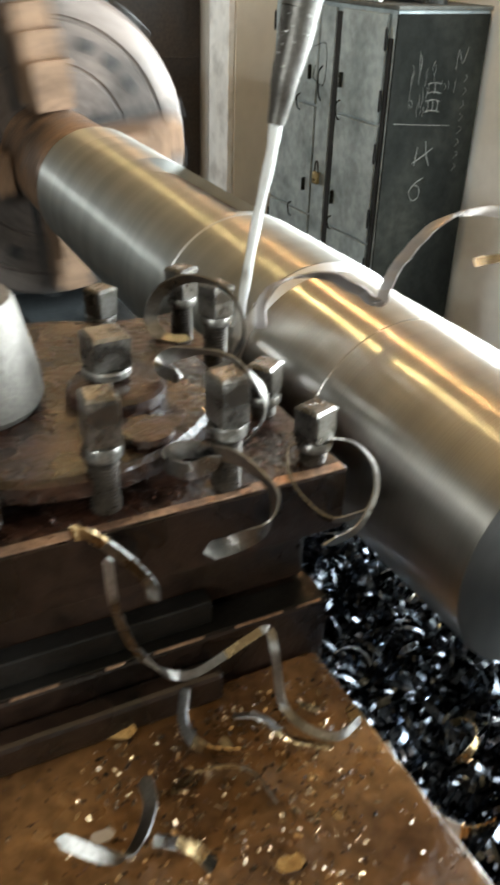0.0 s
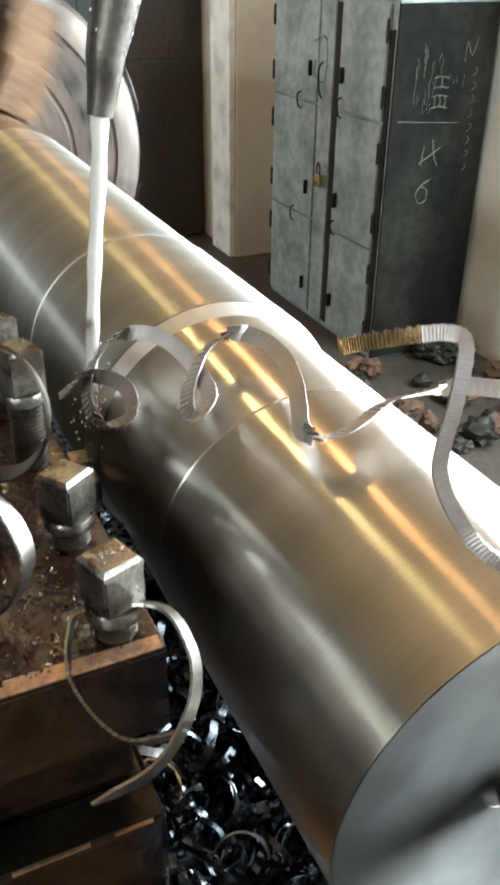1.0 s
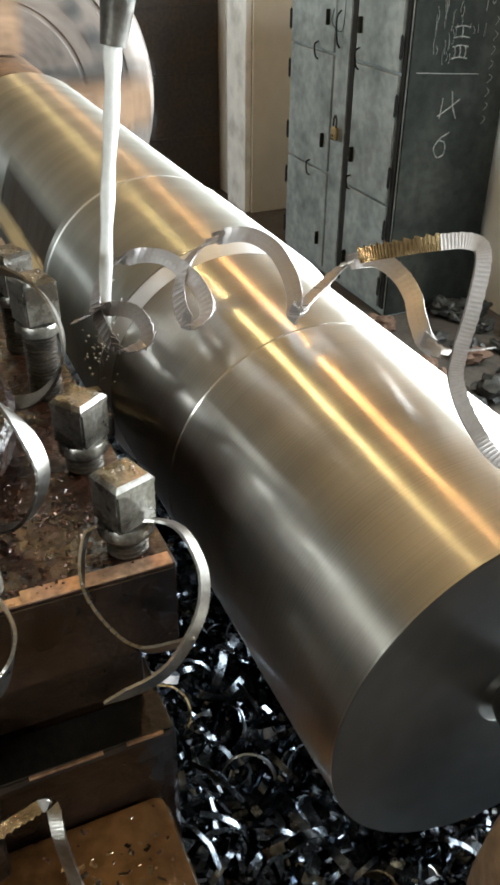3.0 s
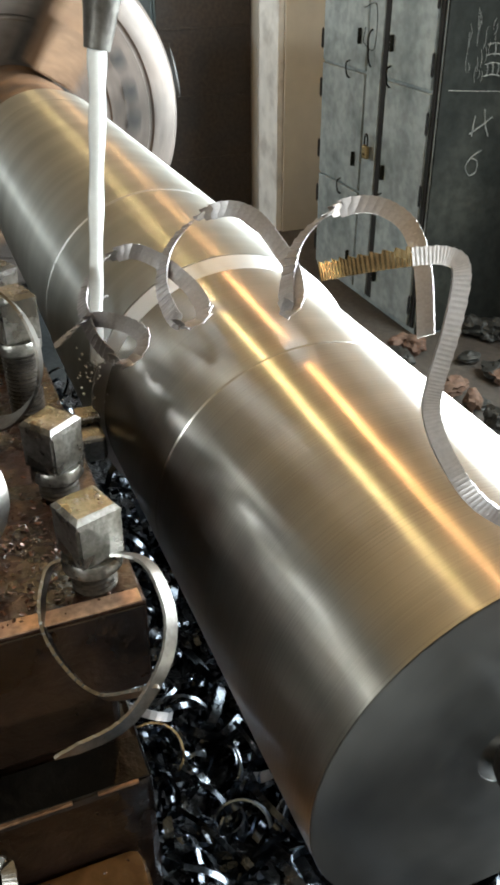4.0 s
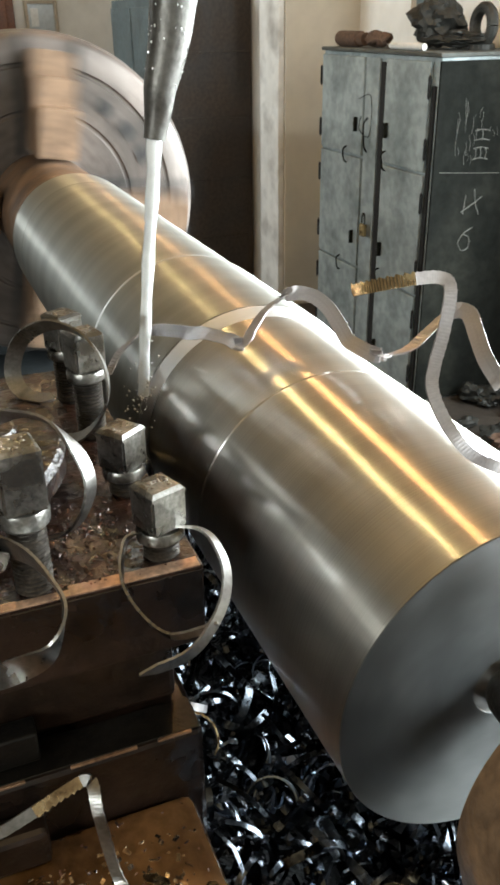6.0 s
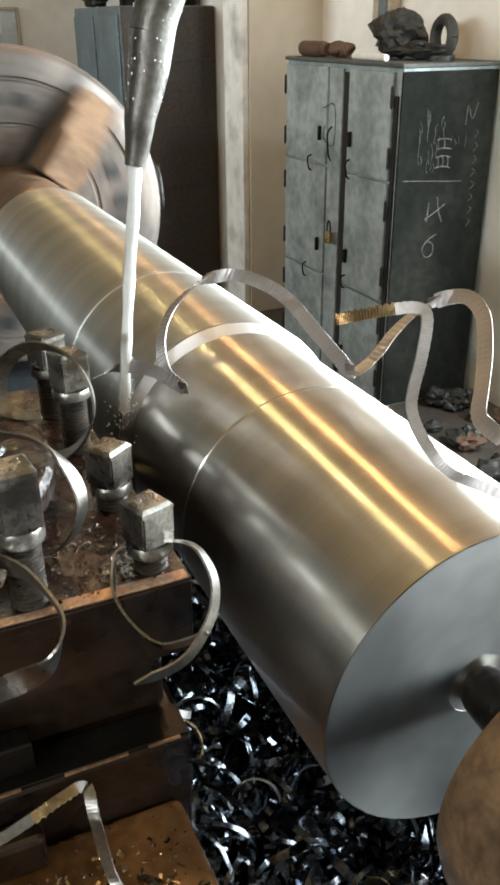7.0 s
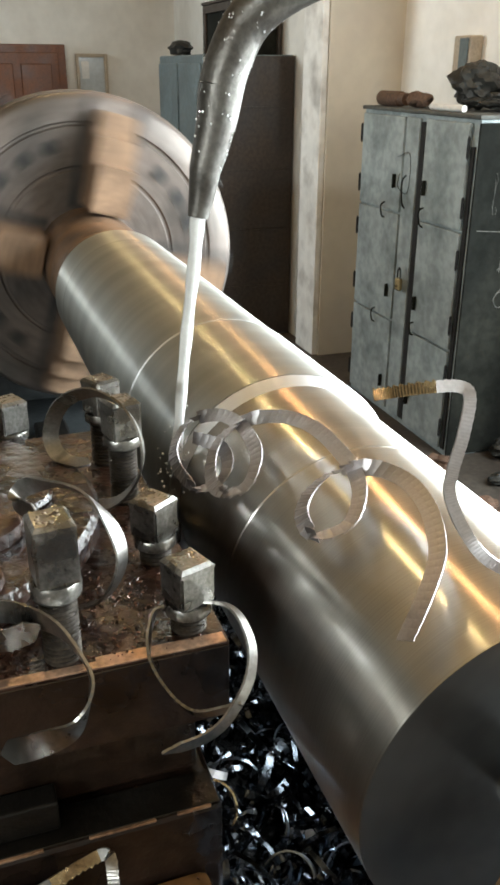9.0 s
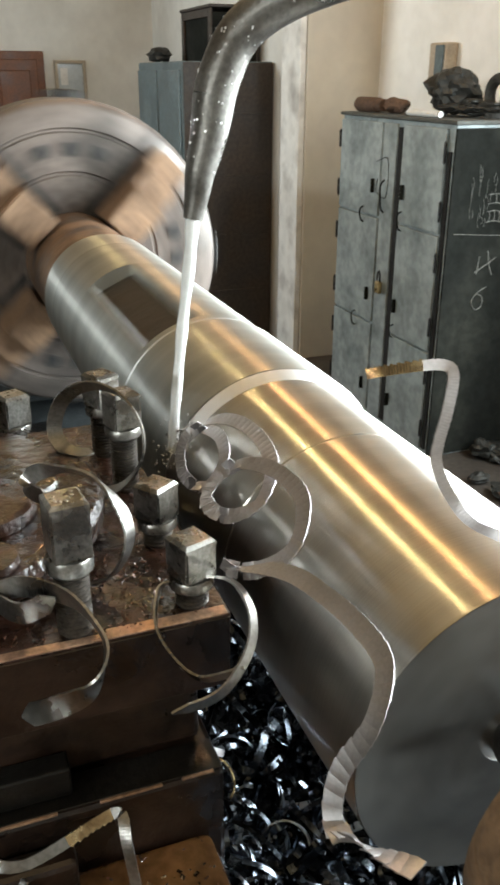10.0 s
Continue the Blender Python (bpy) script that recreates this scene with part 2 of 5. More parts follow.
# Shade on the blue locker's side, put into the colour; crate wood shares it.
DARK_BROWN = surface("shaded_side_and_crate", (0.055, 0.040, 0.030), 0.6, 0.1, 0.35, 6, 50, 0.2, second=(0.035, 0.027, 0.022))
PACKED = surface("packed_swarf", (0.045, 0.048, 0.053), 0.42, 0.6, 0.6, 60, 260, 0.9, 0.006, second=(0.012, 0.012, 0.013))
GAP = surface("dark_gap", (0.012, 0.012, 0.012), 0.9)
CHALK = surface("chalk", (0.19, 0.19, 0.17), 0.95, 0, 0.5, 60, 200, 0.3)
BRASS = surface("brass", (0.72, 0.55, 0.28), 0.35, 0.9, 0.2, 40, 200, 0.1)
DOOR_WOOD = surface("brown_door", (0.20, 0.075, 0.035), 0.5, 0, 0.3, 8, 60, 0.2, second=(0.13, 0.05, 0.026))
FRAME_WOOD = surface("pale_frame", (0.50, 0.42, 0.32), 0.6, 0, 0.2, 12, 80, 0.1)
GLASS_PIC = surface("framed_sheet", (0.58, 0.63, 0.66), 0.15, 0, 0.1, 5, 40, 0.0, coat=0.8)
RUST = surface("rust", (0.12, 0.072, 0.046), 0.8, 0.1, 0.4, 14, 80, 0.5, 0.004, second=(0.13, 0.07, 0.045))
GREASE = surface("greasy_iron", (0.045, 0.045, 0.04), 0.5, 0.3, 0.4, 20, 90, 0.5, 0.004)
WHITE_PAINT = surface("white_enamel", (0.80, 0.80, 0.78), 0.4, 0, 0.1, 20, 80, 0.1)
LAMP_SHADE = surface("lamp_enamel", (0.12, 0.14, 0.12), 0.4, 0.3)


# ---- mesh helpers ----
def thing(name, label, category, group="", place=None):
    ob = new(name)
    ob.empty_display_size = 0.05
    if place is not None:
        ob.matrix_basis = place
    return tagged(ob, label, category, group)


def mesh_object(name, bm, material, smooth=False):
    me = bpy.data.meshes.new(name)
    bmesh.ops.recalc_face_normals(bm, faces=bm.faces)
    if smooth:
        for f in bm.faces:
            f.smooth = True
    bm.to_mesh(me)
    bm.free()
    if smooth:
        me.set_sharp_from_angle(angle=radians(34))
    me.materials.append(material)
    return new(name, me)


def part(name, bm, material, parent, label="", smooth=False):
    ob = mesh_object(name, bm, material, smooth)
    ob.parent = parent
    if label:
        tagged(ob, label)
    return ob


def structure(name, bm, material, label, category):
    return tagged(mesh_object(name, bm, material), label, category, kind="structure")


def box(lo, hi, bevel=0.0, segments=2, bm=None):
    bm = bm or bmesh.new()
    vs = [bm.verts.new((x, y, z)) for x in (lo[0], hi[0]) for y in (lo[1], hi[1]) for z in (lo[2], hi[2])]
    fs = [bm.faces.new([vs[i] for i in q]) for q in ((0, 1, 3, 2), (4, 6, 7, 5), (0, 4, 5, 1), (2, 3, 7, 6), (0, 2, 6, 4), (1, 5, 7, 3))]
    bmesh.ops.recalc_face_normals(bm, faces=fs)
    if bevel:
        es = list({e for f in fs for e in f.edges})
        bmesh.ops.bevel(bm, geom=es, offset=bevel, segments=segments, profile=0.5, affect="EDGES")
    return bm


def revolve(profile, steps=48, axis="z", centre=(0, 0, 0), bm=None, start=0.0, squash=None):
    """A body of revolution from (radius, height) pairs along the axis; ends on the axis are closed."""
    bm = bm or bmesh.new()
    rings = []
    for r, h in profile:
        ring = []
        for i in range(steps if r > 1e-6 else 1):
            a = start + 2 * math.pi * i / steps
            u, v = r * math.cos(a), r * math.sin(a)
            p = {"z": (u, v, h), "x": (h, u, v), "y": (u, h, v)}[axis]
            ring.append(bm.verts.new(Vector(p) + Vector(centre)))
        rings.append(ring)
    for a, b in zip(rings, rings[1:]):
        for i in range(steps):
            j = (i + 1) % steps
            q = [a[i % len(a)], a[j % len(a)], b[j % len(b)], b[i % len(b)]]
            q = list(dict.fromkeys(q))
            if len(q) > 2:
                bm.faces.new(q)
    for ring in (rings[0], rings[-1]):
        if len(ring) > 2:
            bm.faces.new(ring)
    return bm


def smooth_line(points, per=8):
    """Points along a Catmull-Rom curve through the given ones."""
    p = [Vector(q) for q in points]
    p = [2 * p[0] - p[1], *p, 2 * p[-1] - p[-2]]
    out = []
    for i in range(1, len(p) - 2):
        for k in range(per):
            t = k / per
            a, b, c, d = p[i - 1], p[i], p[i + 1], p[i + 2]
            out.append(0.5 * (2 * b + (c - a) * t + (2 * a - 5 * b + 4 * c - d) * t * t + (3 * b - a - 3 * c + d) * t ** 3))
    out.append(p[-2])
    return out


def tube(points, radii, steps=20, bm=None):
    bm = bm or bmesh.new()
    n = len(points)
    up, rings = Vector((0, 0, 1)), []
    for i, q in enumerate(points):
        d = (points[min(i + 1, n - 1)] - points[max(i - 1, 0)]).normalized()
        side = d.cross(up)
        if side.length < 1e-3:
            side = d.cross(Vector((0, 1, 0)))
        side.normalize()
        top = side.cross(d)
        r = radii[i] if isinstance(radii, (list, tuple)) else radii
        rings.append([bm.verts.new(q + r * (math.cos(a) * side + math.sin(a) * top)) for a in (2 * math.pi * k / steps for k in range(steps))])
        up = top
    for a, b in zip(rings, rings[1:]):
        for i in range(steps):
            j = (i + 1) % steps
            bm.faces.new((a[i], a[j], b[j], b[i]))
    bm.faces.new(rings[0])
    bm.faces.new(rings[-1])
    return bm


def ribbon(points, across, width, thick=0.0007, ripple=0.0, taper=0.15, bm=None, ends=(True, True)):
    """A strip of swarf along points. across: one direction of its width, or one per point. ripple: ridges on its outer face."""
    bm = bm or bmesh.new()
    n = len(points)
    rows = []
    for i, q in enumerate(points):
        d = (points[min(i + 1, n - 1)] - points[max(i - 1, 0)]).normalized()
        w = Vector(across[i] if isinstance(across, list) else across)
        w = w - d * w.dot(d)
        w = w.normalized() if w.length > 1e-6 else d.orthogonal().normalized()
        nrm = d.cross(w)
        e = min(i if ends[0] else n, n - 1 - i if ends[1] else n) / max(1.0, n * taper)
        h = 0.5 * width * min(1.0, 0.12 + 0.88 * e)
        t = thick + 0.35 * ripple * (i % 2)
        jag = ripple * 0.7 * ((i * 7919) % 5 - 2) / 2
        rows.append([bm.verts.new(q - w * h + nrm * t), bm.verts.new(q + w * (h + jag) + nrm * t),
                     bm.verts.new(q + w * (h + jag) - nrm * thick), bm.verts.new(q - w * h - nrm * thick)])
    for a, b in zip(rows, rows[1:]):
        for k in range(4):
            bm.faces.new((a[k], a[(k + 1) % 4], b[(k + 1) % 4], b[k]))
    bm.faces.new(rows[0])
    bm.faces.new(rows[-1])
    return bm


def coil(radius, turns, rise, steps=44, start=0.0, grow=0.0):
    """Points of a helix round local z."""
    n = int(steps * turns)
    pts = []
    for i in range(n + 1):
        u = i / steps
        a = start + 2 * math.pi * u
        r = radius * (1 + grow * u)
        pts.append(Vector((r * math.cos(a), r * math.sin(a), rise * u)))
    return pts


# ---- the room ----
structure("floor", box((-7.2, -4.3, -0.2), (4.3, 2.4, 0.0)), FLOOR, "dark oily concrete workshop floor", "floor")
structure("ceiling", box((-7.2, -4.3, 3.9), (4.3, 2.4, 4.1)), CEILING, "unseen workshop ceiling, tan to put gold into the shaft's reflections", "ceiling")
# wall behind the lathe: right part with a window, stepped forward beyond the lockers
bm = box((-3.72, 2.13, 0), (-1.55, 2.38, 3.9))
box((2.15, 2.13, 0), (4.3, 2.38, 3.9), bm=bm)
box((-1.55, 2.13, 0), (2.15, 2.38, 0.85), bm=bm)
box((-1.55, 2.13, 2.75), (2.15, 2.38, 3.9), bm=bm)
structure("wall_back", bm, WALL_WHITE, "whitewashed back wall with a wide window", "wall")
structure("wall_step", box((-6.9, 1.72, 0), (-3.85, 2.38, 3.9)), WALL_PAINT, "old cream-painted wall stepping forward", "wall")
structure("wall_reveal", box((-3.85, 1.705, 0), (-3.72, 2.38, 3.9)), WALL_TAN, "tan painted return of the wall", "wall")
structure("trim", box((-3.985, 1.668, 0), (-3.735, 1.704, 3.9), 0.006), PIER_WHITE, "chipped white corner post of the wall", "trim")
structure("wall_end", box((-7.2, -4.3, 0), (-6.9, 2.38, 3.9)), WALL_PAINT, "pale beige end wall", "wall")
structure("wall_far", box((4.0, -4.3, 0), (4.3, 2.38, 3.9)), WALL_BEIGE, "unseen beige wall behind the tailstock, toned to darken the end face", "wall")
bm = box((-6.9, -4.3, 0), (-6.25, -4.0, 3.9))
box((-4.15, -4.3, 0), (2.15, -4.0, 3.9), bm=bm)
box((3.85, -4.3, 0), (4.0, -4.0, 3.9), bm=bm)
for a, b, z0, z1 in ((-6.25, -4.15, 2.10, 2.60), (2.15, 3.85, 2.1, 3.0)):
    box((a, -4.3, 0), (b, -4.0, z0), bm=bm)
    box((a, -4.3, z1), (b, -4.0, 3.9), bm=bm)
structure("wall_front", bm, WALL_DARK, "unseen wall with windows on the operator's side, darkened for the shaft's reflections", "wall")


def window_frame(name, x0, x1, y, z0, z1, parts):
    ob = thing(name, "wide steel-framed workshop window, unseen", "window")
    ob["kind"] = "structure"
    for i in range(parts + 1):
        x = x0 + (x1 - x0) * i / parts
        part("mullion", box((x - 0.03, y - 0.03, z0), (x + 0.03, y + 0.03, z1), 0.004), PIER_WHITE, ob)
    for z in (z0 + 0.03, z1 - 0.03):
        part("rail", box((x0, y - 0.025, z - 0.03), (x1, y + 0.025, z + 0.03), 0.004), PIER_WHITE, ob)


window_frame("window_1", -1.52, 2.12, 2.27, 0.86, 2.74, 4)
# window_2 only frames the added fill and is never in view
window_frame("window_2", 2.18, 3.82, -4.17, 2.12, 2.98, 3)
window_frame("window_3", -6.22, -4.18, -4.17, 2.12, 2.58, 3)

# brown panelled door on the end wall
door = thing("door_1", "brown panelled wooden door in the end wall", "door")
door["kind"] = "structure"
part("door_frame", box((-6.898, 0.02, 0.0), (-6.84, 0.80, 1.72), 0.006), DOOR_WOOD, door)
part("door_leaf", box((-6.838, 0.08, 0.0), (-6.815, 0.74, 1.66), 0.006), DOOR_WOOD, door)
for z in (0.2, 0.72, 1.22):
    for y in (0.14, 0.44):
        part("door_panel", box((-6.813, y, z), (-6.80, y + 0.24, z + 0.36), 0.008), DOOR_WOOD, door)

# framed sheet on the end wall
pic = thing("framed_notice", "pale wooden frame with a bluish glazed sheet, hung on the wall", "picture frame")
for lo, hi in (((0.885, 1.32), (0.91, 1.655)), ((1.115, 1.32), (1.14, 1.655)), ((0.91, 1.32), (1.115, 1.345)), ((0.91, 1.63), (1.115, 1.655))):
    part("frame", box((-6.895, lo[0], lo[1]), (-6.865, hi[0], hi[1]), 0.004), FRAME_WOOD, pic)
part("sheet", box((-6.896, 0.912, 1.346), (-6.885, 1.113, 1.629)), GLASS_PIC, pic)
part("paper", box((-6.884, 0.93, 1.47), (-6.8815, 0.99, 1.60)), WHITE_PAINT, pic)


# ---- grey locker with six doors ----
def locker():
    ob = thing("steel_locker", "worn grey-green steel locker with six doors and chalk marks", "locker")
    x0, x1, y0, y1, z1 = -3.18, -2.215, 1.655, 2.10, 1.378
    part("body", box((x0, y0 + 0.004, 0.0), (x1 - 0.012, y1, z1), 0.002), LOCKER, ob)
    part("side_panel", box((x1 - 0.011, y0 - 0.004, 0.01), (x1, y1 - 0.005, z1 - 0.012), 0.003), LOCKER_SIDE, ob, "side panel with chalk writing, its shade put into the dark colour")
    part("top_panel", box((x0 - 0.006, y0 - 0.012, z1 + 0.001), (x1 + 0.006, y1, z1 + 0.016), 0.004), LOCKER_TOP, ob, "dark grey top")
    cols = ((-3.165, -2.775, LOCKER), (-2.595, -2.275, LOCKER))
    levels = ((0.03, 0.465), (0.475, 0.955), (0.965, 1.363))
    for i, (a, b, m) in enumerate(cols):
        for z0, z2 in levels:
            d = part("door", box((a, y0 - 0.013, z0), (b, y0 + 0.002, z2), 0.004), m, ob)
            hx = a - 0.006 if i == 0 else b + 0.004
            for h in (0.22, 0.78):
                z = z0 + (z2 - z0) * h
                part("hinge", revolve([(0.0, z - 0.045), (0.006, z - 0.035), (0.006, z + 0.035), (0.0, z + 0.045)], 10, centre=(hx, y0 - 0.014, 0)), GAP, d)
            lx = b - 0.05 if i == 0 else a + 0.03
            part("hasp", box((lx, y0 - 0.030, z0 + 0.10), (lx + 0.010, y0 - 0.0135, z0 + 0.16), 0.003), LOCKER_SIDE, d)
    part("stile", box((-2.765, y0 - 0.009, 0.03), (-2.652, y0 + 0.002, 1.363), 0.003), LOCKER, ob)
    part("door_gap", box((-2.648, y0 - 0.004, 0.03), (-2.612, y0 + 0.003, 1.35)), GAP, ob, "dark gap between the door columns")
    part("right_gap", box((-2.268, y0 - 0.004, 0.03), (-2.244, y0 + 0.003, 1.28)), GAP, ob, "dark gap by the hinges")
    # bent wire handles on the stile and the doors
    for x, z, s in ((-2.72, 1.06, 0.07), (-2.90, 0.96, 0.035), (-2.56, 0.975, 0.04), (-2.93, 0.46, 0.035), (-2.56, 0.49, 0.03)):
        pts = smooth_line([(x, y0 - 0.016, z - s), (x + 0.004, y0 - 0.032, z - s * 0.6), (x - 0.006, y0 - 0.032, z + s * 0.6), (x, y0 - 0.016, z + s)], 4)
        part("handle", tube(pts, 0.0035, 6), LOCKER_SIDE, ob)
    pts = smooth_line([(-2.80, y0 - 0.017, 1.20), (-2.70, y0 - 0.017, 1.215), (-2.70, y0 - 0.017, 1.06), (-2.79, y0 - 0.017, 1.075), (-2.78, y0 - 0.017, 1.13)], 5)
    part("painted_loop", tube(pts, 0.0015, 5), LOCKER_SIDE, ob, "dark painted loop")
    # chalk strokes on the side: two figures and faint lines
    xs = x1 + 0.0015

    def stroke(pts, r=0.0026):
        part("chalk_mark", tube(smooth_line([(xs, a + 0.060, b + 0.068) for a, b in pts], 5), r, 5), CHALK, ob)
    stroke([(1.735, 0.745), (1.79, 0.775), (1.83, 0.80)])
    stroke([(1.79, 0.83), (1.80, 0.775), (1.82, 0.73)])
    stroke([(1.80, 0.68), (1.76, 0.66), (1.735, 0.625), (1.755, 0.59), (1.785, 0.60), (1.785, 0.64), (1.755, 0.655)])
    stroke([(1.745, 0.735), (1.748, 0.775), (1.752, 0.81)], 0.0020)
    stroke([(1.62, 0.905), (1.75, 0.895), (1.90, 0.885)], 0.0016)
    # a smeared block of strokes that cannot be read, and a column of them
    for z in (0.945, 0.985, 1.015, 1.05):
        stroke([(1.765, z), (1.80, z + 0.004), (1.835, z - 0.003)], 0.0022)
    for y in (1.775, 1.798, 1.822):
        stroke([(y, 0.945), (y + 0.004, 0.965), (y, 0.985)], 0.0020)
    stroke([(1.80, 1.012), (1.803, 1.03), (1.80, 1.052)], 0.0020)
    mark = random.Random(14)
    for k in range(26):
        y, z, d = mark.uniform(1.66, 1.90), mark.uniform(0.92, 1.13), mark.uniform(0.02, 0.07)
        stroke([(y, z), (y + mark.uniform(-0.006, 0.006), z + d * 0.5), (y + mark.uniform(-0.008, 0.008), z + d)], 0.0009)
    for k in range(8):
        z, w = 0.70 + 0.05 * k, mark.uniform(0.012, 0.024)
        stroke([(1.945, z), (1.945 + w, z + 0.018), (1.95, z + 0.03)], 0.0012)
    stroke([(1.895, 1.10), (1.90, 1.17), (1.925, 1.12), (1.945, 1.18)], 0.0016)
    return ob


locker()
lock = thing("padlock", "small brass padlock hanging on the locker door", "padlock")
part("lock_body", box((-2.709, 1.612, 0.635), (-2.669, 1.632, 0.69), 0.006), BRASS, lock)
pts = smooth_line([(-2.702, 1.622, 0.688), (-2.700, 1.622, 0.722), (-2.689, 1.622, 0.735), (-2.678, 1.622, 0.722), (-2.676, 1.622, 0.688)], 5)
part("shackle", tube(pts, 0.004, 8), GAP, lock)


# things on the locker
def lump(name, label, category, place, size, material, seed, steps=3, rough=0.35):
    bm = bmesh.new()
    bmesh.ops.create_icosphere(bm, subdivisions=steps, radius=1.0)
    for v in bm.verts:
        n = noise.noise(v.co * 1.7 + Vector((seed, seed * 0.7, 0))) + 0.5 * noise.noise(v.co * 4.3 + Vector((0, seed, seed)))
        v.co = Vector((v.co.x * size[0], v.co.y * size[1], max(-0.98, v.co.z) * size[2])) * (1 + rough * n)
    z = min(v.co.z for v in bm.verts)
    bmesh.ops.translate(bm, verts=bm.verts, vec=Vector(place) - Vector((0, 0, z)))
    return tagged(mesh_object(name, bm, material, True), label, category)


TOP = 1.3945
lump("greasy_casting", "dark greasy gear casting on the locker", "machine part", (-2.58, 1.86, TOP), (0.11, 0.10, 0.085), GREASE, 3.1, 4, 0.34)
lump("greasy_casting", "dark greasy bracket on the locker", "machine part", (-2.47, 1.88, TOP), (0.15, 0.09, 0.03), GREASE, 5.3, 4, 0.5)
bush = mesh_object("rusty_bush", revolve([(0.0, -0.12), (0.028, -0.12), (0.032, -0.11), (0.032, 0.07), (0.026, 0.075), (0.026, 0.12), (0.0, 0.12)], 20, "x", (-3.03, 1.72, TOP + 0.0325)), RUST, True)
tagged(bush, "rusty turned bush lying on the locker", "machine part")
lump("rusty_scrap", "rusty scrap piece on the locker", "scrap", (-2.84, 1.74, TOP), (0.075, 0.05, 0.032), RUST, 8.2)
tin = mesh_object("white_rod", revolve([(0.0, -0.13), (0.010, -0.13), (0.013, -0.12), (0.013, 0.12), (0.0, 0.12)], 14, "x", (-2.52, 1.69, TOP + 0.0135)), WHITE_PAINT, True)
tagged(tin, "short white enamelled rod on the locker", "rod")
gear = thing("iron_eye", "dark iron lifting eye standing on the locker", "lifting eye")
pts = [Vector((-2.33 + 0.055 * math.cos(a), 1.90, TOP + 0.085 + 0.06 * math.sin(a))) for a in (2 * math.pi * k / 28 for k in range(29))]
part("ring", tube(pts, 0.022, 10), GREASE, gear, smooth=True)
part("foot", revolve([(0.0, 0.0), (0.05, 0.0), (0.05, 0.02), (0.03, 0.028), (0.0, 0.028)], 20, centre=(-2.33, 1.90, TOP)), GREASE, gear)
sw = thing("switch_box", "pale electrical switch box on the wall", "switch box")
part("box", box((-3.12, 2.06, 1.53), (-2.98, 2.128, 1.69), 0.008), FRAME_WOOD, sw)
part("cover", box((-3.06, 2.052, 1.54), (-2.99, 2.0595, 1.68), 0.004), LOCKER_BLUE, sw)

# second locker by the end wall
cab = thing("blue_locker", "blue-grey steel locker, its shaded side coloured dark brown", "locker")
part("body", box((-5.20, 1.17, 0.0), (-4.215, 1.712, 1.620), 0.008), LOCKER_BLUE, cab)
part("side_panel", box((-4.213, 1.175, 0.01), (-4.20, 1.708, 1.614), 0.003), DARK_BROWN, cab, "side panel, its shade put into a dark brown")
for k in range(2):
    part("door", box((-5.17 + 0.48 * k, 1.155, 0.05), (-4.72 + 0.48 * k, 1.168, 1.575), 0.004), LOCKER_BLUE, cab)
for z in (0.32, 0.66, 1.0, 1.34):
    part("side_rib", box((-4.199, 1.19, z), (-4.194, 1.69, z + 0.012), 0.002), DARK_BROWN, cab)
lump("oily_rag", "dark bundled rag on the blue locker", "rag", (-5.0, 1.26, 1.621), (0.09, 0.07, 0.045), GREASE, 9.4)
crate = thing("dark_crate", "dark brown framed wooden crate standing on the blue locker", "crate")
x0, x1, y0, y1, z0, z1 = -4.98, -4.40, 1.40, 1.70, 1.621, 1.90
part("body", box((x0 + 0.02, y0 + 0.015, z0), (x1 - 0.02, y1, z1 - 0.02), 0.004), LOCKER_SIDE, crate)
for a, b in ((x0, x0 + 0.05), (x1 - 0.05, x1)):
    part("stile", box((a, y0, z0), (b, y0 + 0.014, z1), 0.004), DARK_BROWN, crate)
    part("stile", box((a, y1 - 0.02, z0), (b, y1 + 0.005, z1), 0.004), DARK_BROWN, crate)
part("rail", box((x0 + 0.051, y0, z1 - 0.045), (x1 - 0.051, y0 + 0.014, z1), 0.004), DARK_BROWN, crate)
part("lid", box((x0 - 0.008, y0 - 0.008, z1 + 0.001), (x1 + 0.008, y1 + 0.008, z1 + 0.018), 0.005), DARK_BROWN, crate)


# ---- lathe: bed, headstock, chuck ----
bed = thing("lathe_bed", "dark painted cast-iron lathe bed with oily ways", "lathe")
part("bed_body", box((-2.3, -0.42, 0.25), (2.2, 0.40, 0.80), 0.02), BED, bed)
for y in (-0.38, -0.10, 0.14, 0.34):
    part("way", box((-1.15, y - 0.035, 0.801), (2.2, y + 0.035, 0.83), 0.006), BLACK_IRON, bed)
for x in (-2.0, 1.6):
    part("pedestal", box((x - 0.35, -0.40, 0.0), (x + 0.35, 0.38, 0.249), 0.02), BED, bed)
head = thing("headstock", "dark oily cast-iron lathe headstock behind the chuck", "headstock")
part("housing", box((-2.15, -0.38, 0.831), (-1.24, 0.25, 1.40), 0.05, 4), BED, head)
part("spindle_nose", revolve([(0.0, -1.239), (0.16, -1.239), (0.16, -1.19), (0.0, -1.19)], 40, "x", (0, 0, ZC)), BLACK_IRON, head)


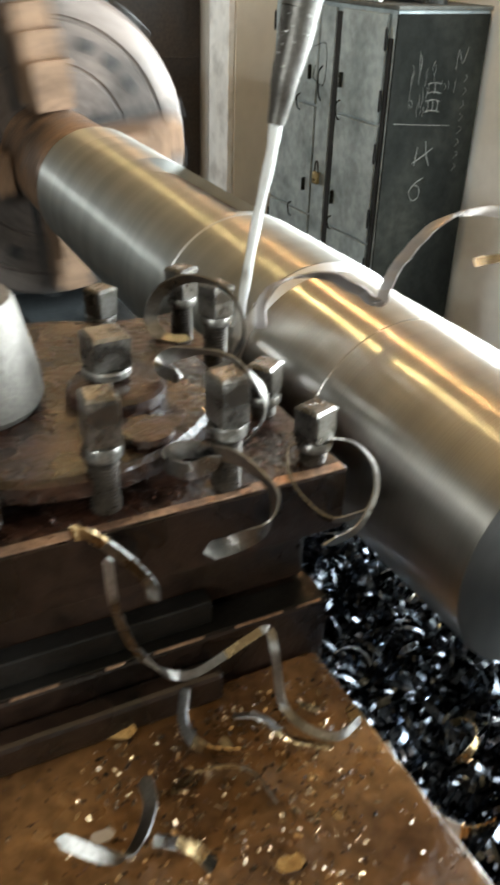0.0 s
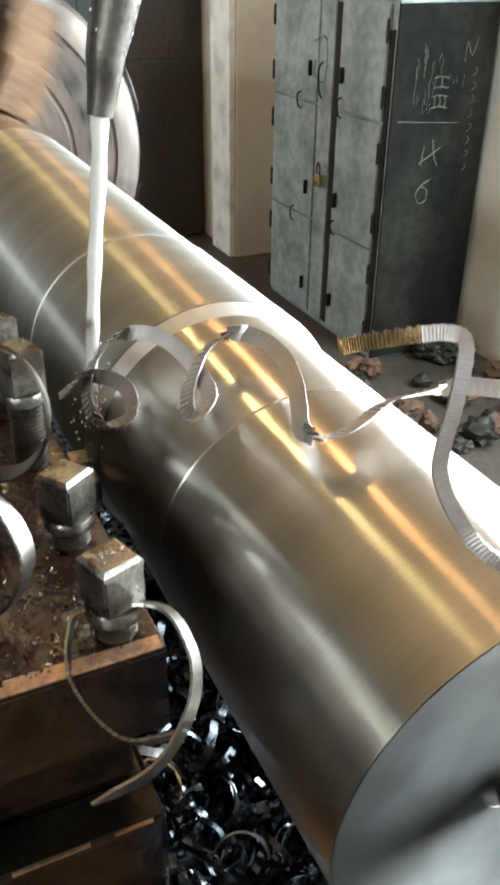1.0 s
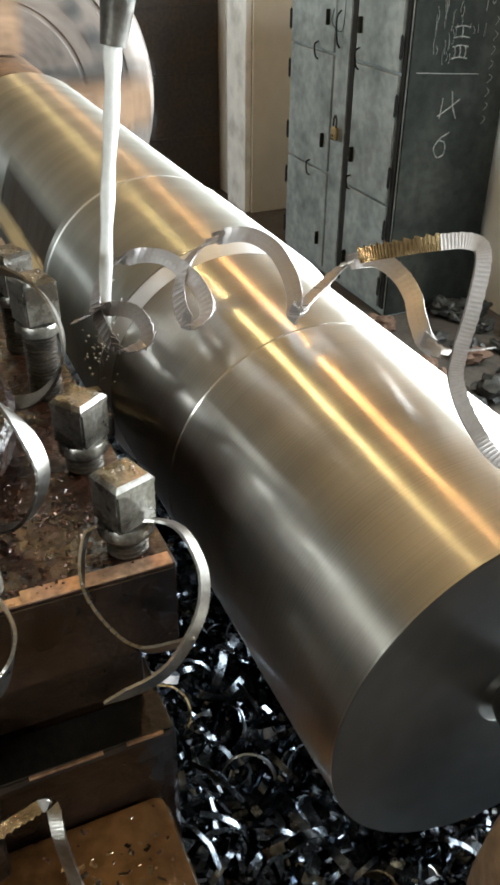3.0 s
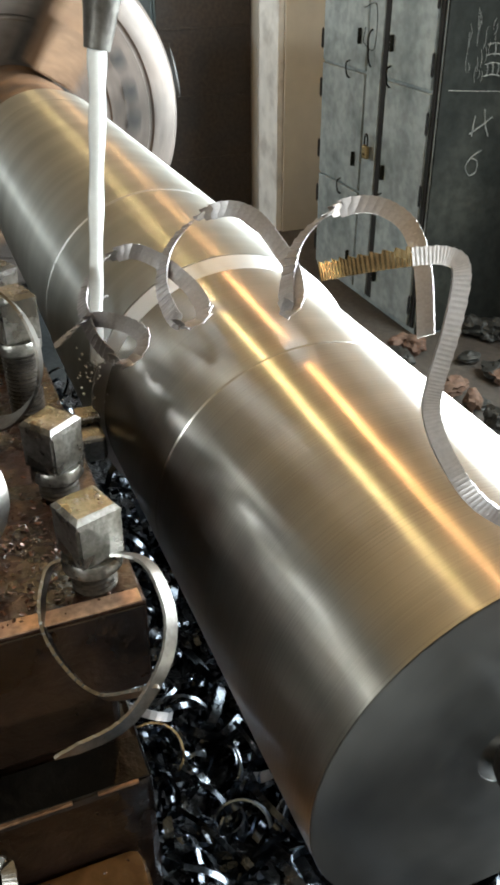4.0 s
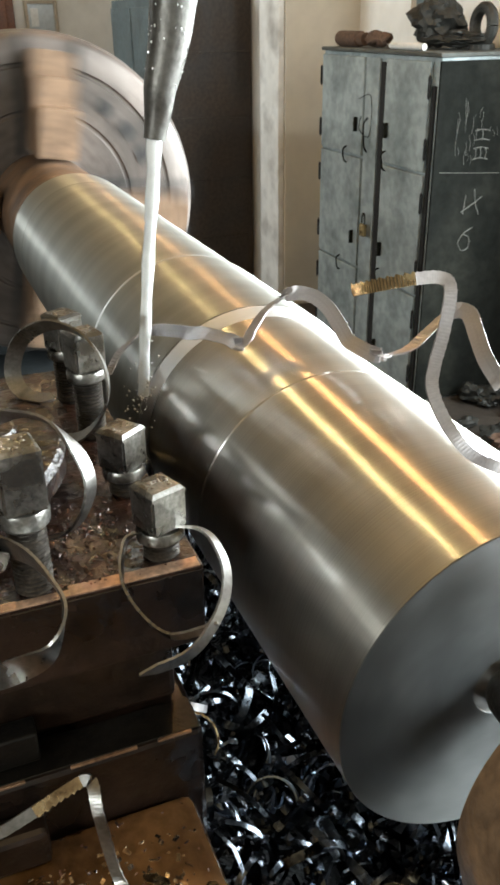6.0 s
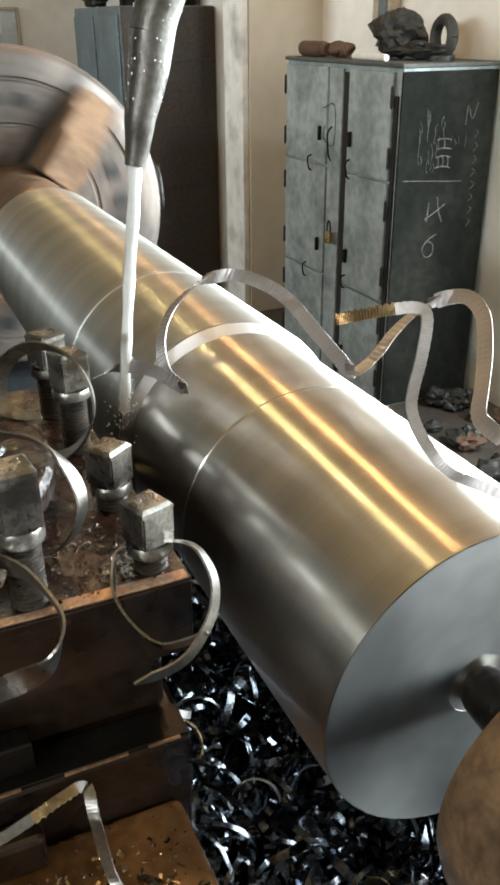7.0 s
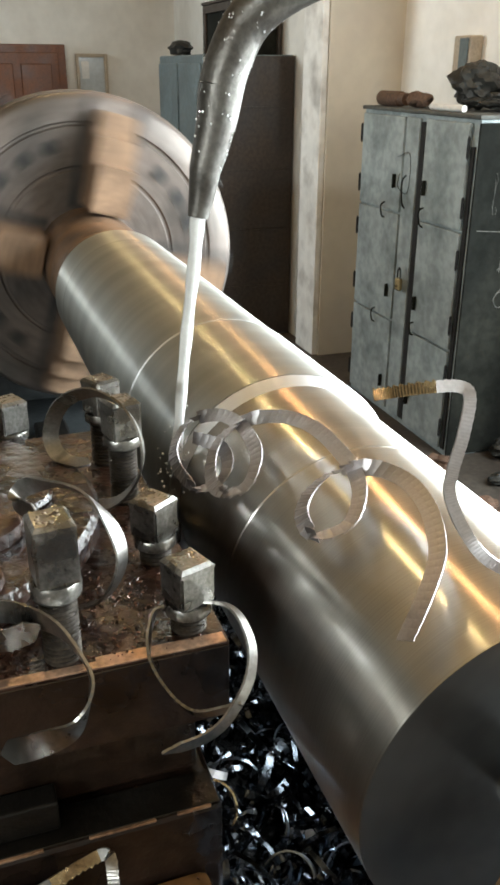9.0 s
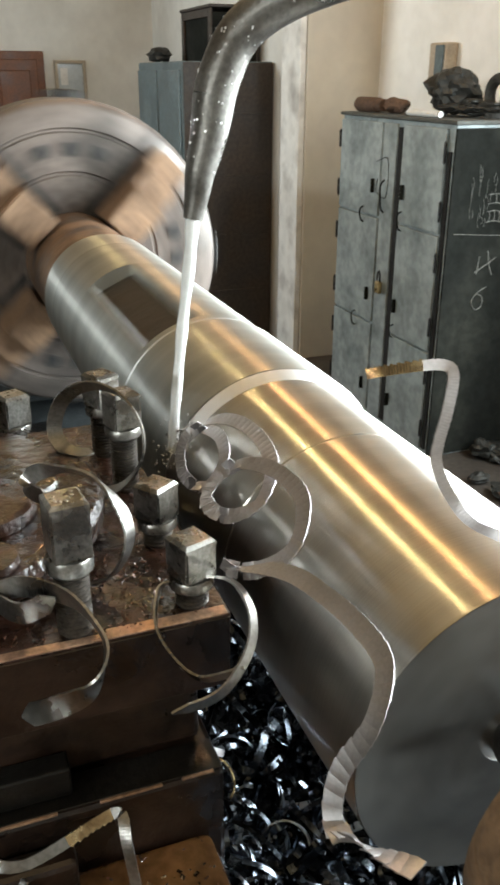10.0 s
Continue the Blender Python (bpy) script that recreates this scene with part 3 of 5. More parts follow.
def spinning_chuck():
    ob = thing("lathe_chuck", "large worn four-jaw lathe chuck, spinning", "chuck", place=pose(0, 0, ZC))
    prof = [(0.0, -1.19), (0.290, -1.19), (0.302, -1.182), (0.305, -1.17), (0.305, -1.09), (0.300, -1.078), (0.292, -1.072), (0.255, -1.070),
            (0.252, -1.074), (0.248, -1.074), (0.245, -1.070), (0.175, -1.070), (0.172, -1.073), (0.168, -1.073), (0.165, -1.070), (0.0, -1.070)]
    part("chuck_body", revolve(prof, 96, "x"), CHUCK, ob, smooth=True)
    part("rim_band", revolve([(0.3055, -1.165), (0.308, -1.16), (0.308, -1.10), (0.3055, -1.095)], 96, "x"), CHUCK_RIM, ob, smooth=True)
    # one jaw along local +y, then its copies a quarter turn apart
    for k in range(4):
        turn = pose(0, 0, 0, 90 * k)
        bm = bmesh.new()
        steps = [(-1.068, 0.10), (-0.945, 0.10), (-0.945, 0.185), (-0.985, 0.185), (-0.985, 0.232), (-1.02, 0.232), (-1.02, 0.276), (-1.068, 0.276)]
        lower = [bm.verts.new((x, r, -0.036)) for x, r in steps]
        upper = [bm.verts.new((x, r, 0.036)) for x, r in steps]
        bm.faces.new(lower)
        bm.faces.new(upper)
        for i in range(8):
            bm.faces.new((lower[i], lower[(i + 1) % 8], upper[(i + 1) % 8], upper[i]))
        bmesh.ops.bevel(bm, geom=list(bm.edges), offset=0.003, segments=2, affect="EDGES")
        bm.transform(turn)
        part("jaw", bm, JAW, ob, "stepped jaw, warm light put into its orange-brown")
        for s in (-1, 1):
            bm = box((-1.0695, 0.09, s * 0.050 - 0.006), (-1.066, 0.30, s * 0.050 + 0.006))
            bm.transform(turn)
            part("slot", bm, DARK_SLOT, ob, "dark slot beside the jaw")
        for rad, ang in ((0.215, 45), (0.215, 30), (0.215, 60)):
            a = radians(ang + 90 * k)
            bm = revolve([(0.0, -1.0695), (0.014, -1.0695), (0.014, -1.066), (0.0, -1.066)], 16, "x", (0, rad * math.cos(a), rad * math.sin(a)))
            part("bolt_hole", bm, DARK_SLOT, ob)
        bm = box((-1.15, 0.300, -0.03), (-1.11, 0.322, 0.03), 0.004)
        bm.transform(turn @ pose(0, 0, 0, 45))
        part("screw_socket", bm, BLACK_IRON, ob)
    return ob


def shaft_section(xs, steps=180, slot=None):
    """A turned section along x from (x, radius) pairs; slot: (first x, last x, middle angle, half angle, floor height) of a keyway."""
    bm = bmesh.new()
    rings = []
    # rings close to each edge keep the long stretches straight
    more = [xs[0]]
    for (xa, ra), (xb, rb) in zip(xs, xs[1:]):
        if xb - xa > 0.004 and min(ra, rb) > 0.05:
            for u in (0.0006 / (xb - xa), 1 - 0.0006 / (xb - xa)):
                more.append((xa + (xb - xa) * u, ra + (rb - ra) * u))
        more.append((xb, rb))
    for x, r in more:
        ring = []
        for i in range(steps):
            a = 2 * math.pi * i / steps
            rad = r
            if slot and slot[0] <= x <= slot[1]:
                d = (math.degrees(a) - slot[2] + 180) % 360 - 180
                if abs(d) <= slot[3]:
                    rad = slot[4] / math.cos(radians(d))
            ring.append(bm.verts.new((x, rad * math.cos(a), rad * math.sin(a))))
        rings.append(ring)
    for a, b in zip(rings, rings[1:]):
        for i in range(steps):
            j = (i + 1) % steps
            bm.faces.new((a[i], a[j], b[j], b[i]))
    return bm


def workpiece():
    ob = thing("steel_shaft", "heavy steel shaft being turned, half freshly cut and bright", "shaft", place=pose(0, 0, ZC))
    part("neck", shaft_section([(-1.066, 0.0), (-1.066, 0.097), (-0.80, 0.097), (-0.79, 0.094), (-0.765, 0.094), (-0.762, 0.0)], 96), NECK, ob, "brownish uncut neck held in the jaws", True)
    slot = (-0.5006, -0.1999, 77, 18, 0.086)
    part("raw_section", shaft_section([(-0.764, 0.0), (-0.764, 0.099), (-0.752, 0.1050), (-0.66, 0.1052), (-0.659, 0.1046), (-0.656, 0.1046), (-0.655, 0.1052),
                                       (-0.501, 0.1052), (-0.5005, 0.1052), (-0.20, 0.1052), (-0.1995, 0.1052),
                                       (-0.1865, 0.1054), (-0.1838, 0.1026), (-0.1828, 0.1026), (-0.1800, RR), (-0.004, RR), (-0.001, RR - 0.0002), (0.0002, 0.0)], 180, slot),
         STEEL_RAW, ob, "older grey turned surface with a keyway", True)
    bm = box((-0.4998, 0.0862, -0.0272), (-0.2004, 0.0872, 0.0272))
    bm.transform(pose(0, 0, 0, 77))
    part("keyway_floor", bm, KEYWAY, ob, "dark brown plate on the keyway floor")
    part("turned_section", shaft_section([(0.0003, 0.0), (0.0004, RC - 0.0002), (0.0125, RC - 0.0002), (0.0135, RC), (0.1425, RC), (0.1432, RC - 0.0008), (0.1446, RC - 0.0008), (0.1452, RC),
                                          (0.3580, RC), (0.3586, RC - 0.0001), (0.3587, 0.0)], 180), STEEL_CUT, ob, "freshly cut bright surface with fine feed marks", True)
    part("shoulder", shaft_section([(0.0004, RC - 0.0001), (0.0004, RR - 0.0004), (0.0009, RR - 0.0004), (0.0115, RC + 0.0006), (0.0128, RC + 0.0001)], 180), STEEL_SHOULDER, ob, "wet shoulder at the cut, its white reflection put into the colour", True)
    part("edge_ring", shaft_section([(-0.1873, 0.1048), (-0.1870, 0.1059), (-0.1860, 0.1059), (-0.1832, 0.1030)], 180), STEEL_EDGE, ob, "bright thin edge of an older cut", True)
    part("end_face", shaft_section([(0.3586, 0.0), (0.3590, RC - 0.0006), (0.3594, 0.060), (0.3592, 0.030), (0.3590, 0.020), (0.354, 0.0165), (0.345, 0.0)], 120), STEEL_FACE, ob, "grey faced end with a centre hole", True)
    return ob


CHUCK_OB = spinning_chuck()
SHAFT_OB = workpiece()

# ---- tailstock ----
tail = thing("tailstock", "brown cast tailstock barrel with a dark live centre", "tailstock")
part("live_centre", revolve([(0.0, 0.346), (0.014, 0.361), (0.016, 0.366), (0.018, 0.395), (0.024, 0.398), (0.026, 0.4185), (0.0, 0.4185)], 40, "x", (0, 0, ZC)), BLACK_IRON, tail, "dark oily live centre", True)
part("barrel", revolve([(0.0, 0.419), (0.052, 0.419), (0.068, 0.4215), (0.077, 0.427), (0.0815, 0.437), (0.083, 0.455), (0.084, 0.80), (0.0, 0.80)], 72, "x", (0, 0, ZC)), CASTING, tail, "rough brown cast barrel", True)
part("housing", box((0.95, -0.12, 0.831), (1.5, 0.16, 1.30), 0.05, 4), CASTING, tail)

# ---- carriage, slides, tool post ----
car = thing("lathe_carriage", "oily brown carriage slide strewn with swarf", "lathe carriage")
part("saddle", box((-0.12, -0.62, 0.831), (0.95, -0.175, 1.02), 0.012), BLACK_IRON, car)
part("slide_table", box((0.268, -0.66, 1.0205), (0.92, -0.153, 1.090), 0.007), SLIDE, car, "oily orange-brown slide top", True)
part("slide_base", box((-0.10, -0.62, 1.0205), (0.2665, -0.142, 1.137), 0.004), POST_FRONT, car)
# thin black sheet carries the recess's shade over the oily ledge
part("ledge_shade", box((0.2385, -0.618, 1.1372), (0.2655, -0.144, 1.1384), 0.0005, 1), BLACK_IRON, car, "black sheet for shade and oil on the ledge under the tool post")
# broken bright strips put a wet glint on the ledge edge
rng = random.Random(9)
y = -0.60
while y < -0.15:
    w = rng.uniform(0.012, 0.05)
    part("worn_glint_edge", box((0.2650, y, 1.1362), (0.2672, min(y + w, -0.146), 1.1380), 0.0003, 1), POST_EDGE, car, "glint painted along the ledge edge")
    y += w + rng.uniform(0.006, 0.05)
part("compound_base", box((0.2400, -0.60, 1.1388), (0.2560, -0.238, 1.160), 0.0015), BLACK_IRON, car)
part("ledge_strip", box((0.2690, -0.60, 1.091), (0.288, -0.242, 1.118), 0.004), POST_FRONT, car, "dark ledge along the slide")


def tool_post():
    ob = thing("tool_post", "oily square tool post with a round clamping plate", "tool post")
    part("turret_base", box((-0.03, -0.46, 1.1405), (0.2380, -0.150, 1.203), 0.004), POST_SIDE, ob)
    bm = box((-0.055, -0.475, 1.2035), (0.265, -0.137, 1.2550), 0.0014, 2)
    part("turret_top", bm, POST, ob, "oily reddish-brown turret top")
    # thin sheet over the block, darker than the turret top
    part("front_face", box((0.2652, -0.474, 1.2040), (0.2664, -0.138, 1.2530), 0.0005, 1), POST_FRONT, ob, "oily front face, darker than the turret top")
    # bright worn edges along the front and the shaft side
    rng = random.Random(4)
    y = -0.474
    while y < -0.14:
        w = rng.uniform(0.02, 0.06)
        d = rng.uniform(0.004, 0.008)
        part("worn_glint_edge", box((0.2640 - d, y, 1.2545), (0.2656, min(y + w, -0.139), 1.2556), 0.0002, 1), POST_EDGE, ob)
        y += w
    c = (0.115, -0.315, 0)
    part("clamp_plate", revolve([(0.0, 1.2555), (0.100, 1.2555), (0.102, 1.266), (0.128, 1.2665), (0.132, 1.270), (0.132, 1.281), (0.128, 1.285), (0.0, 1.2855)], 72, centre=c), POST, ob, "round oily clamping plate", True)
    part("hub", revolve([(0.0, 1.286), (0.052, 1.286), (0.056, 1.292), (0.055, 1.31), (0.043, 1.362), (0.040, 1.366), (0.030, 1.3665), (0.028, 1.362), (0.0, 1.3615)], 48, centre=(0.12, -0.372, 0)), CAST_CONE, ob, "rough grey cast hub", True)
    part("ring_nut", revolve([(0.0, 1.286), (0.036, 1.286), (0.037, 1.289), (0.036, 1.295), (0.033, 1.297), (0.0, 1.2972)], 40, centre=(0.150, -0.268, 0)), POST, ob, smooth=True)
    part("disc_nut", revolve([(0.0, 1.286), (0.019, 1.286), (0.020, 1.288), (0.019, 1.292), (0.0, 1.293)], 32, centre=(0.215, -0.270, 0)), POST, ob, smooth=True)
    part("disc_nut", revolve([(0.0, 1.286), (0.022, 1.286), (0.023, 1.288), (0.021, 1.291), (0.0, 1.292)], 32, centre=(0.118, -0.235, 0)), POST, ob, smooth=True)
    return ob


tool_post()

# the cutting tool in the slot under the bolts
tool = thing("lathe_tool", "steel turning tool with a carbide tip at the cut", "turning tool")
part("shank", box((0.018, -0.30, 1.166), (0.046, -0.134, 1.194), 0.002), BOLT, tool)
bm = box((-0.006, -0.136, 1.180), (0.034, -0.104, 1.200), 0.003)
part("tip_holder", bm, BOLT, tool)
part("insert", box((-0.004, -0.120, 1.2005), (0.014, -0.1035, 1.2055), 0.001), BOLT, tool)


def bolt(place, top, base, turn, lift=0.042, six=False):
    """A square-headed clamping bolt: head with domed top and worn corners, collar, thread down to its base."""
    ob = thing("clamp_bolt", "worn square-headed steel clamping bolt, wet with coolant", "bolt", "clamp bolts of the tool post", pose(place[0], place[1], base, 0, 0, turn))
    h, size = top - base, 0.0148 if six else 0.0110
    n = 4
    rad = size * math.sqrt(2)
    bm = revolve([(rad * 0.80, h), (rad * 0.985, h - 0.0022), (rad, h - 0.005), (rad, h - lift * 0.72), (rad * 0.93, h - lift * 0.76)], n, start=math.pi / n)
    bmesh.ops.bevel(bm, geom=[e for e in bm.edges if abs((e.verts[0].co - e.verts[1].co).z) > 0.004], offset=0.0012, segments=2, affect="EDGES")
    part("head", bm, BOLT, ob)
    part("collar", revolve([(0.0, h - lift * 0.765), (size * 1.16, h - lift * 0.765), (size * 1.24, h - lift * 0.82), (size * 1.22, h - lift * 0.95), (size * 1.02, h - lift), (0.0, h - lift)], 32), BOLT, ob, smooth=True)
    z, prof = h - lift - 0.0003, [(0.0, h - lift - 0.0003)]
    r, p = size * 0.93, 0.0026
    while z > 0.0 + p:
        prof += [(r * 0.86, z), (r, z - p * 0.35), (r, z - p * 0.55), (r * 0.86, z - p * 0.9)]
        z -= p
    prof += [(r * 0.86, 0.0), (0.0, 0.0)]
    part("thread", revolve(prof, 28), THREAD, ob, "dark oily thread")
    drop = random.Random(int(1000 * place[0]) + 7)
    bm = bmesh.new()
    for k in range(11):
        m = Matrix.Translation((drop.uniform(-0.6, 0.6) * size, drop.uniform(-0.6, 0.6) * size, h)) @ Matrix.Diagonal((1, 1, 0.4, 1))
        bmesh.ops.create_icosphere(bm, subdivisions=2, radius=drop.uniform(0.0005, 0.0014), matrix=m)
    part("droplet_film", bm, OIL, ob, "coolant droplets on the head", True)["kind"] = "stuff"
    return ob


PLATE, DISC = 1.2552, 1.2858
BOLTS = (
    ((0.2470, -0.1555), 1.3005, PLATE, 19, 0.034, False), ((0.1715, -0.1565), 1.3010, PLATE, 36, 0.034, False),
    ((0.084, -0.1580), 1.3350, PLATE, 14, 0.036, False), ((0.014, -0.1600), 1.3270, PLATE, 26, 0.036, False),
    ((0.2505, -0.2260), 1.3410, PLATE, 6, 0.046, False), ((0.2430, -0.3090), 1.3410, PLATE, -4, 0.046, False),
    ((0.140, -0.2720), 1.3330, 1.2975, 4, 0.034, True), ((-0.008, -0.2290), 1.3100, PLATE, 24, 0.034, False),
    ((0.2450, -0.3900), 1.2900, PLATE, 12, 0.026, False),
)
for place, top, base, turn, lift, six in BOLTS:
    bolt(place, top, base, turn, lift, six)

# ---- coolant pipe and jet ----
pipe = thing("coolant_pipe", "dark wet steel coolant pipe bending down to a nozzle", "coolant pipe")
run = smooth_line([(0.30, 0.42, 1.70), (0.20, 0.22, 1.655), (0.12, 0.08, 1.625), (0.075, 0.0, 1.605), (0.050, -0.045, 1.580), (0.045, -0.066, 1.545), (0.046, -0.074, 1.510), (0.048, -0.083, 1.480)], 6)
cut = next(i for i, q in enumerate(run) if q.z < 1.535)
part("pipe", tube(run[:cut + 1], 0.0155, 24), NOZZLE, pipe, smooth=True)
tip = run[cut:] + smooth_line([(0.048, -0.083, 1.4795), (0.048, -0.085, 1.467), (0.049, -0.089, 1.449)], 4)[1:]
part("nozzle", tube(tip, [0.0155 - 0.0083 * min(1.0, max(0.0, (1.535 - q.z) / 0.086)) ** 1.3 for q in tip], 24), NOZZLE, pipe, "tapered wet nozzle", True)
part("pipe_post", box((0.26, 0.40, 0.80), (0.34, 0.46, 1.72), 0.01), BLACK_IRON, pipe)
rng = random.Random(12)
bm = bmesh.new()
for k in range(110):
    i = rng.randrange(14, len(run) - 1)
    q, d = run[i], (run[i + 1] - run[i - 1]).normalized()
    a = rng.uniform(0, 2 * math.pi)
    side = d.orthogonal().normalized()
    out = (Matrix.Rotation(a, 3, d) @ side)
    m = Matrix.Translation(q + out * (0.0156 - 0.0083 * min(1.0, max(0.0, (1.535 - q.z) / 0.086)) ** 1.3) + d * rng.uniform(-0.002, 0.002)) @ Matrix.Diagonal((1, 1, 1.4, 1))
    bmesh.ops.create_icosphere(bm, subdivisions=1, radius=rng.uniform(0.0003, 0.0008), matrix=m)
drops = part("droplet_film", bm, DROPS, pipe, "clinging coolant droplets", True)
drops["kind"] = "stuff"
jet = thing("coolant_jet", "white coolant jet pouring on to the shaft", "coolant jet")
line = smooth_line([(0.049, -0.089, 1.450), (0.044, -0.0905, 1.42), (0.030, -0.093, 1.37), (0.020, -0.096, 1.32), (0.012, -0.0985, 1.275), (0.008, -0.100, 1.247)], 7)
part("stream", tube(line, [0.0052 - 0.0007 * math.sin(3 * i / len(line)) + 0.0004 * math.sin(i * 0.9) for i in range(len(line))], 14), FOAM, jet, smooth=True)
bm = bmesh.new()
for k in range(90):
    a, d = rng.uniform(0, 6.28), abs(rng.gauss(0, 0.022))
    q = Vector((0.008 + d * math.cos(a), -0.102 + 0.4 * d * math.sin(a), 1.250 + 0.8 * d * math.sin(a)))
    flat = math.hypot(q.y, q.z - ZC)
    if flat < RR + 0.001:
        q.y, q.z = q.y * (RR + 0.001) / flat, ZC + (q.z - ZC) * (RR + 0.001) / flat
    bmesh.ops.create_icosphere(bm, subdivisions=1, radius=rng.uniform(0.0004, 0.0012), matrix=Matrix.Translation(q))
part("splash", bm, DROPS, jet, "fine splash drops", True)["kind"] = "stuff"


# ---- swarf ----
def swarf(name, points, across, width, label, material=CHIP_DULL, per=22, ripple=0.00022, gold=None, cone=0.0):
    """A curled strip lying or hanging still; gold: a straw-coloured stretch of it, as fractions of its length;
    cone: how far its width leans outwards from the middle of the curl; across: one direction, or one per given point."""
    ob = thing(name, label, "metal chip", "curled chips")
    line = smooth_line(points, per)
    if isinstance(across, list):
        wide = [v.normalized() for v in smooth_line(across, per)]
    else:
        mid = sum(line, Vector()) / len(line)
        wide = [Vector(across) + cone * (q - mid).normalized() for q in line]
    cuts = [0, len(line) - 1]
    if gold:
        cuts = sorted({0, int(gold[0] * (len(line) - 1)), int(gold[1] * (len(line) - 1)), len(line) - 1})
    for i, j in zip(cuts, cuts[1:]):
        straw = gold and i >= int(gold[0] * (len(line) - 1)) and j <= int(gold[1] * (len(line) - 1))
        tip = 0.03 if len(cuts) == 2 else 0.02
        part("straw_end" if straw else "strip", ribbon(line[i:j + 1], wide[i:j + 1], width, ripple=ripple * (4 if straw else 1), taper=tip, ends=(i == 0, j == len(line) - 1)),
             CHIP_GOLD if straw else material, ob, "straw-coloured bright stretch" if straw else "")
    return ob


swarf("curled_chip", [(0.088, -0.182, 1.290), (0.064, -0.199, 1.287), (0.052, -0.204, 1.301), (0.057, -0.195, 1.325), (0.079, -0.177, 1.340), (0.105, -0.160, 1.337), (0.122, -0.152, 1.319), (0.126, -0.155, 1.295), (0.115, -0.170, 1.272), (0.092, -0.190, 1.260)],
      (0.55, -0.81, 0.19), 0.0115, "steel chip curled round two clamping bolts", cone=0.75)
swarf("curled_chip", [(0.176, -0.227, 1.303), (0.160, -0.237, 1.305), (0.163, -0.232, 1.316), (0.183, -0.217, 1.326), (0.207, -0.201, 1.327), (0.227, -0.191, 1.315), (0.235, -0.189, 1.297), (0.229, -0.199, 1.273), (0.213, -0.215, 1.259)],
      [(0.0, 0.1, 1.0)] * 3 + [(0.6, -0.3, 0.6)] * 2 + [(0.7, -0.6, 0.2)] * 4, 0.0110, "thin curled steel chip standing on the tool post", cone=0.75)
swarf("curled_chip", [(0.265, -0.237, 1.288), (0.257, -0.255, 1.278), (0.243, -0.265, 1.278), (0.240, -0.261, 1.284), (0.251, -0.247, 1.289), (0.273, -0.229, 1.290), (0.297, -0.219, 1.283), (0.309, -0.220, 1.274), (0.314, -0.230, 1.262), (0.307, -0.247, 1.251), (0.297, -0.263, 1.242)],
      [(0.0, 0.1, 1.0)] * 5 + [(0.4, 0.0, 0.8)] + [(0.82, 0.0, 0.5), (0.6, 0.0, 0.65), (0.2, -0.03, 0.75), (-0.2, -0.06, 0.72), (-0.456, -0.08, 0.65)], 0.0125, "steel chip curled round a tall bolt, end hanging over the edge", cone=0.75)
swarf("curled_chip", [(0.312, -0.146, 1.252), (0.306, -0.152, 1.245), (0.296, -0.166, 1.238), (0.283, -0.176, 1.243), (0.266, -0.182, 1.254), (0.250, -0.178, 1.264), (0.243, -0.168, 1.270), (0.262, -0.139, 1.277), (0.288, -0.134, 1.274), (0.303, -0.138, 1.262), (0.312, -0.150, 1.249), (0.318, -0.165, 1.242), (0.322, -0.190, 1.242)],
      (0.45, -0.55, 0.70), 0.0068, "steel chip looped round the corner bolt", cone=-0.3)
swarf("hanging_chip", [(0.300, -0.327, 1.262), (0.300, -0.324, 1.220), (0.300, -0.313, 1.182), (0.300, -0.294, 1.153), (0.300, -0.274, 1.142), (0.300, -0.248, 1.150), (0.302, -0.231, 1.160), (0.305, -0.218, 1.165), (0.316, -0.217, 1.150), (0.322, -0.212, 1.106), (0.344, -0.204, 1.0995), (0.357, -0.186, 1.0965), (0.351, -0.163, 1.098)],
      [(0.5, 0.85, 0.1)] * 3 + [(0.6, 0.5, -0.6), (0.4, 0.1, -0.9), (0.5, 0.2, -0.85), (0.5, 0.3, -0.8), (0.6, 0.6, -0.5)] + [(0.5, 0.85, 0.0)] * 2 + [(-0.5, 0.6, 0.6)] * 3, 0.0064,
      "long bent chip hanging from the tool post on to the slide", gold=(0.42, 0.55))
swarf("hanging_chip", [(0.268, -0.340, 1.262), (0.276, -0.329, 1.261), (0.285, -0.309, 1.241), (0.288, -0.297, 1.221), (0.288, -0.295, 1.206)],
      (0.6, 0.75, 0.2), 0.010, "short bright chip hooked over the tool post edge", gold=(0.0, 0.35))
swarf("fallen_chip", [(0.288, -0.274, 1.118), (0.304, -0.282, 1.101), (0.326, -0.277, 1.098), (0.342, -0.254, 1.099)], (0.5, 0.5, 0.6), 0.009, "bent chip lying on the oily slide", gold=(0.55, 1.0))
swarf("fallen_chip", [(0.312, -0.247, 1.100), (0.320, -0.228, 1.0975), (0.345, -0.218, 1.0975), (0.366, -0.196, 1.099)], (0.6, -0.6, 0.5), 0.009, "bent chip lying on the oily slide", gold=(0.55, 1.0))
swarf("fallen_chip", [(0.342, -0.292, 1.0985), (0.347, -0.269, 1.0985), (0.359, -0.254, 1.097), (0.385, -0.251, 1.0975)], (0.6, -0.3, 0.7), 0.011, "broad straw-coloured chip on the oily slide", gold=(0.0, 0.5))
swarf("fallen_chip", [(0.332, -0.322, 1.099), (0.354, -0.326, 1.0975), (0.376, -0.344, 1.0975), (0.377, -0.359, 1.0975), (0.351, -0.386, 1.099)], (0.3, 0.8, 0.5), 0.010, "dark twisted chip on the oily slide")
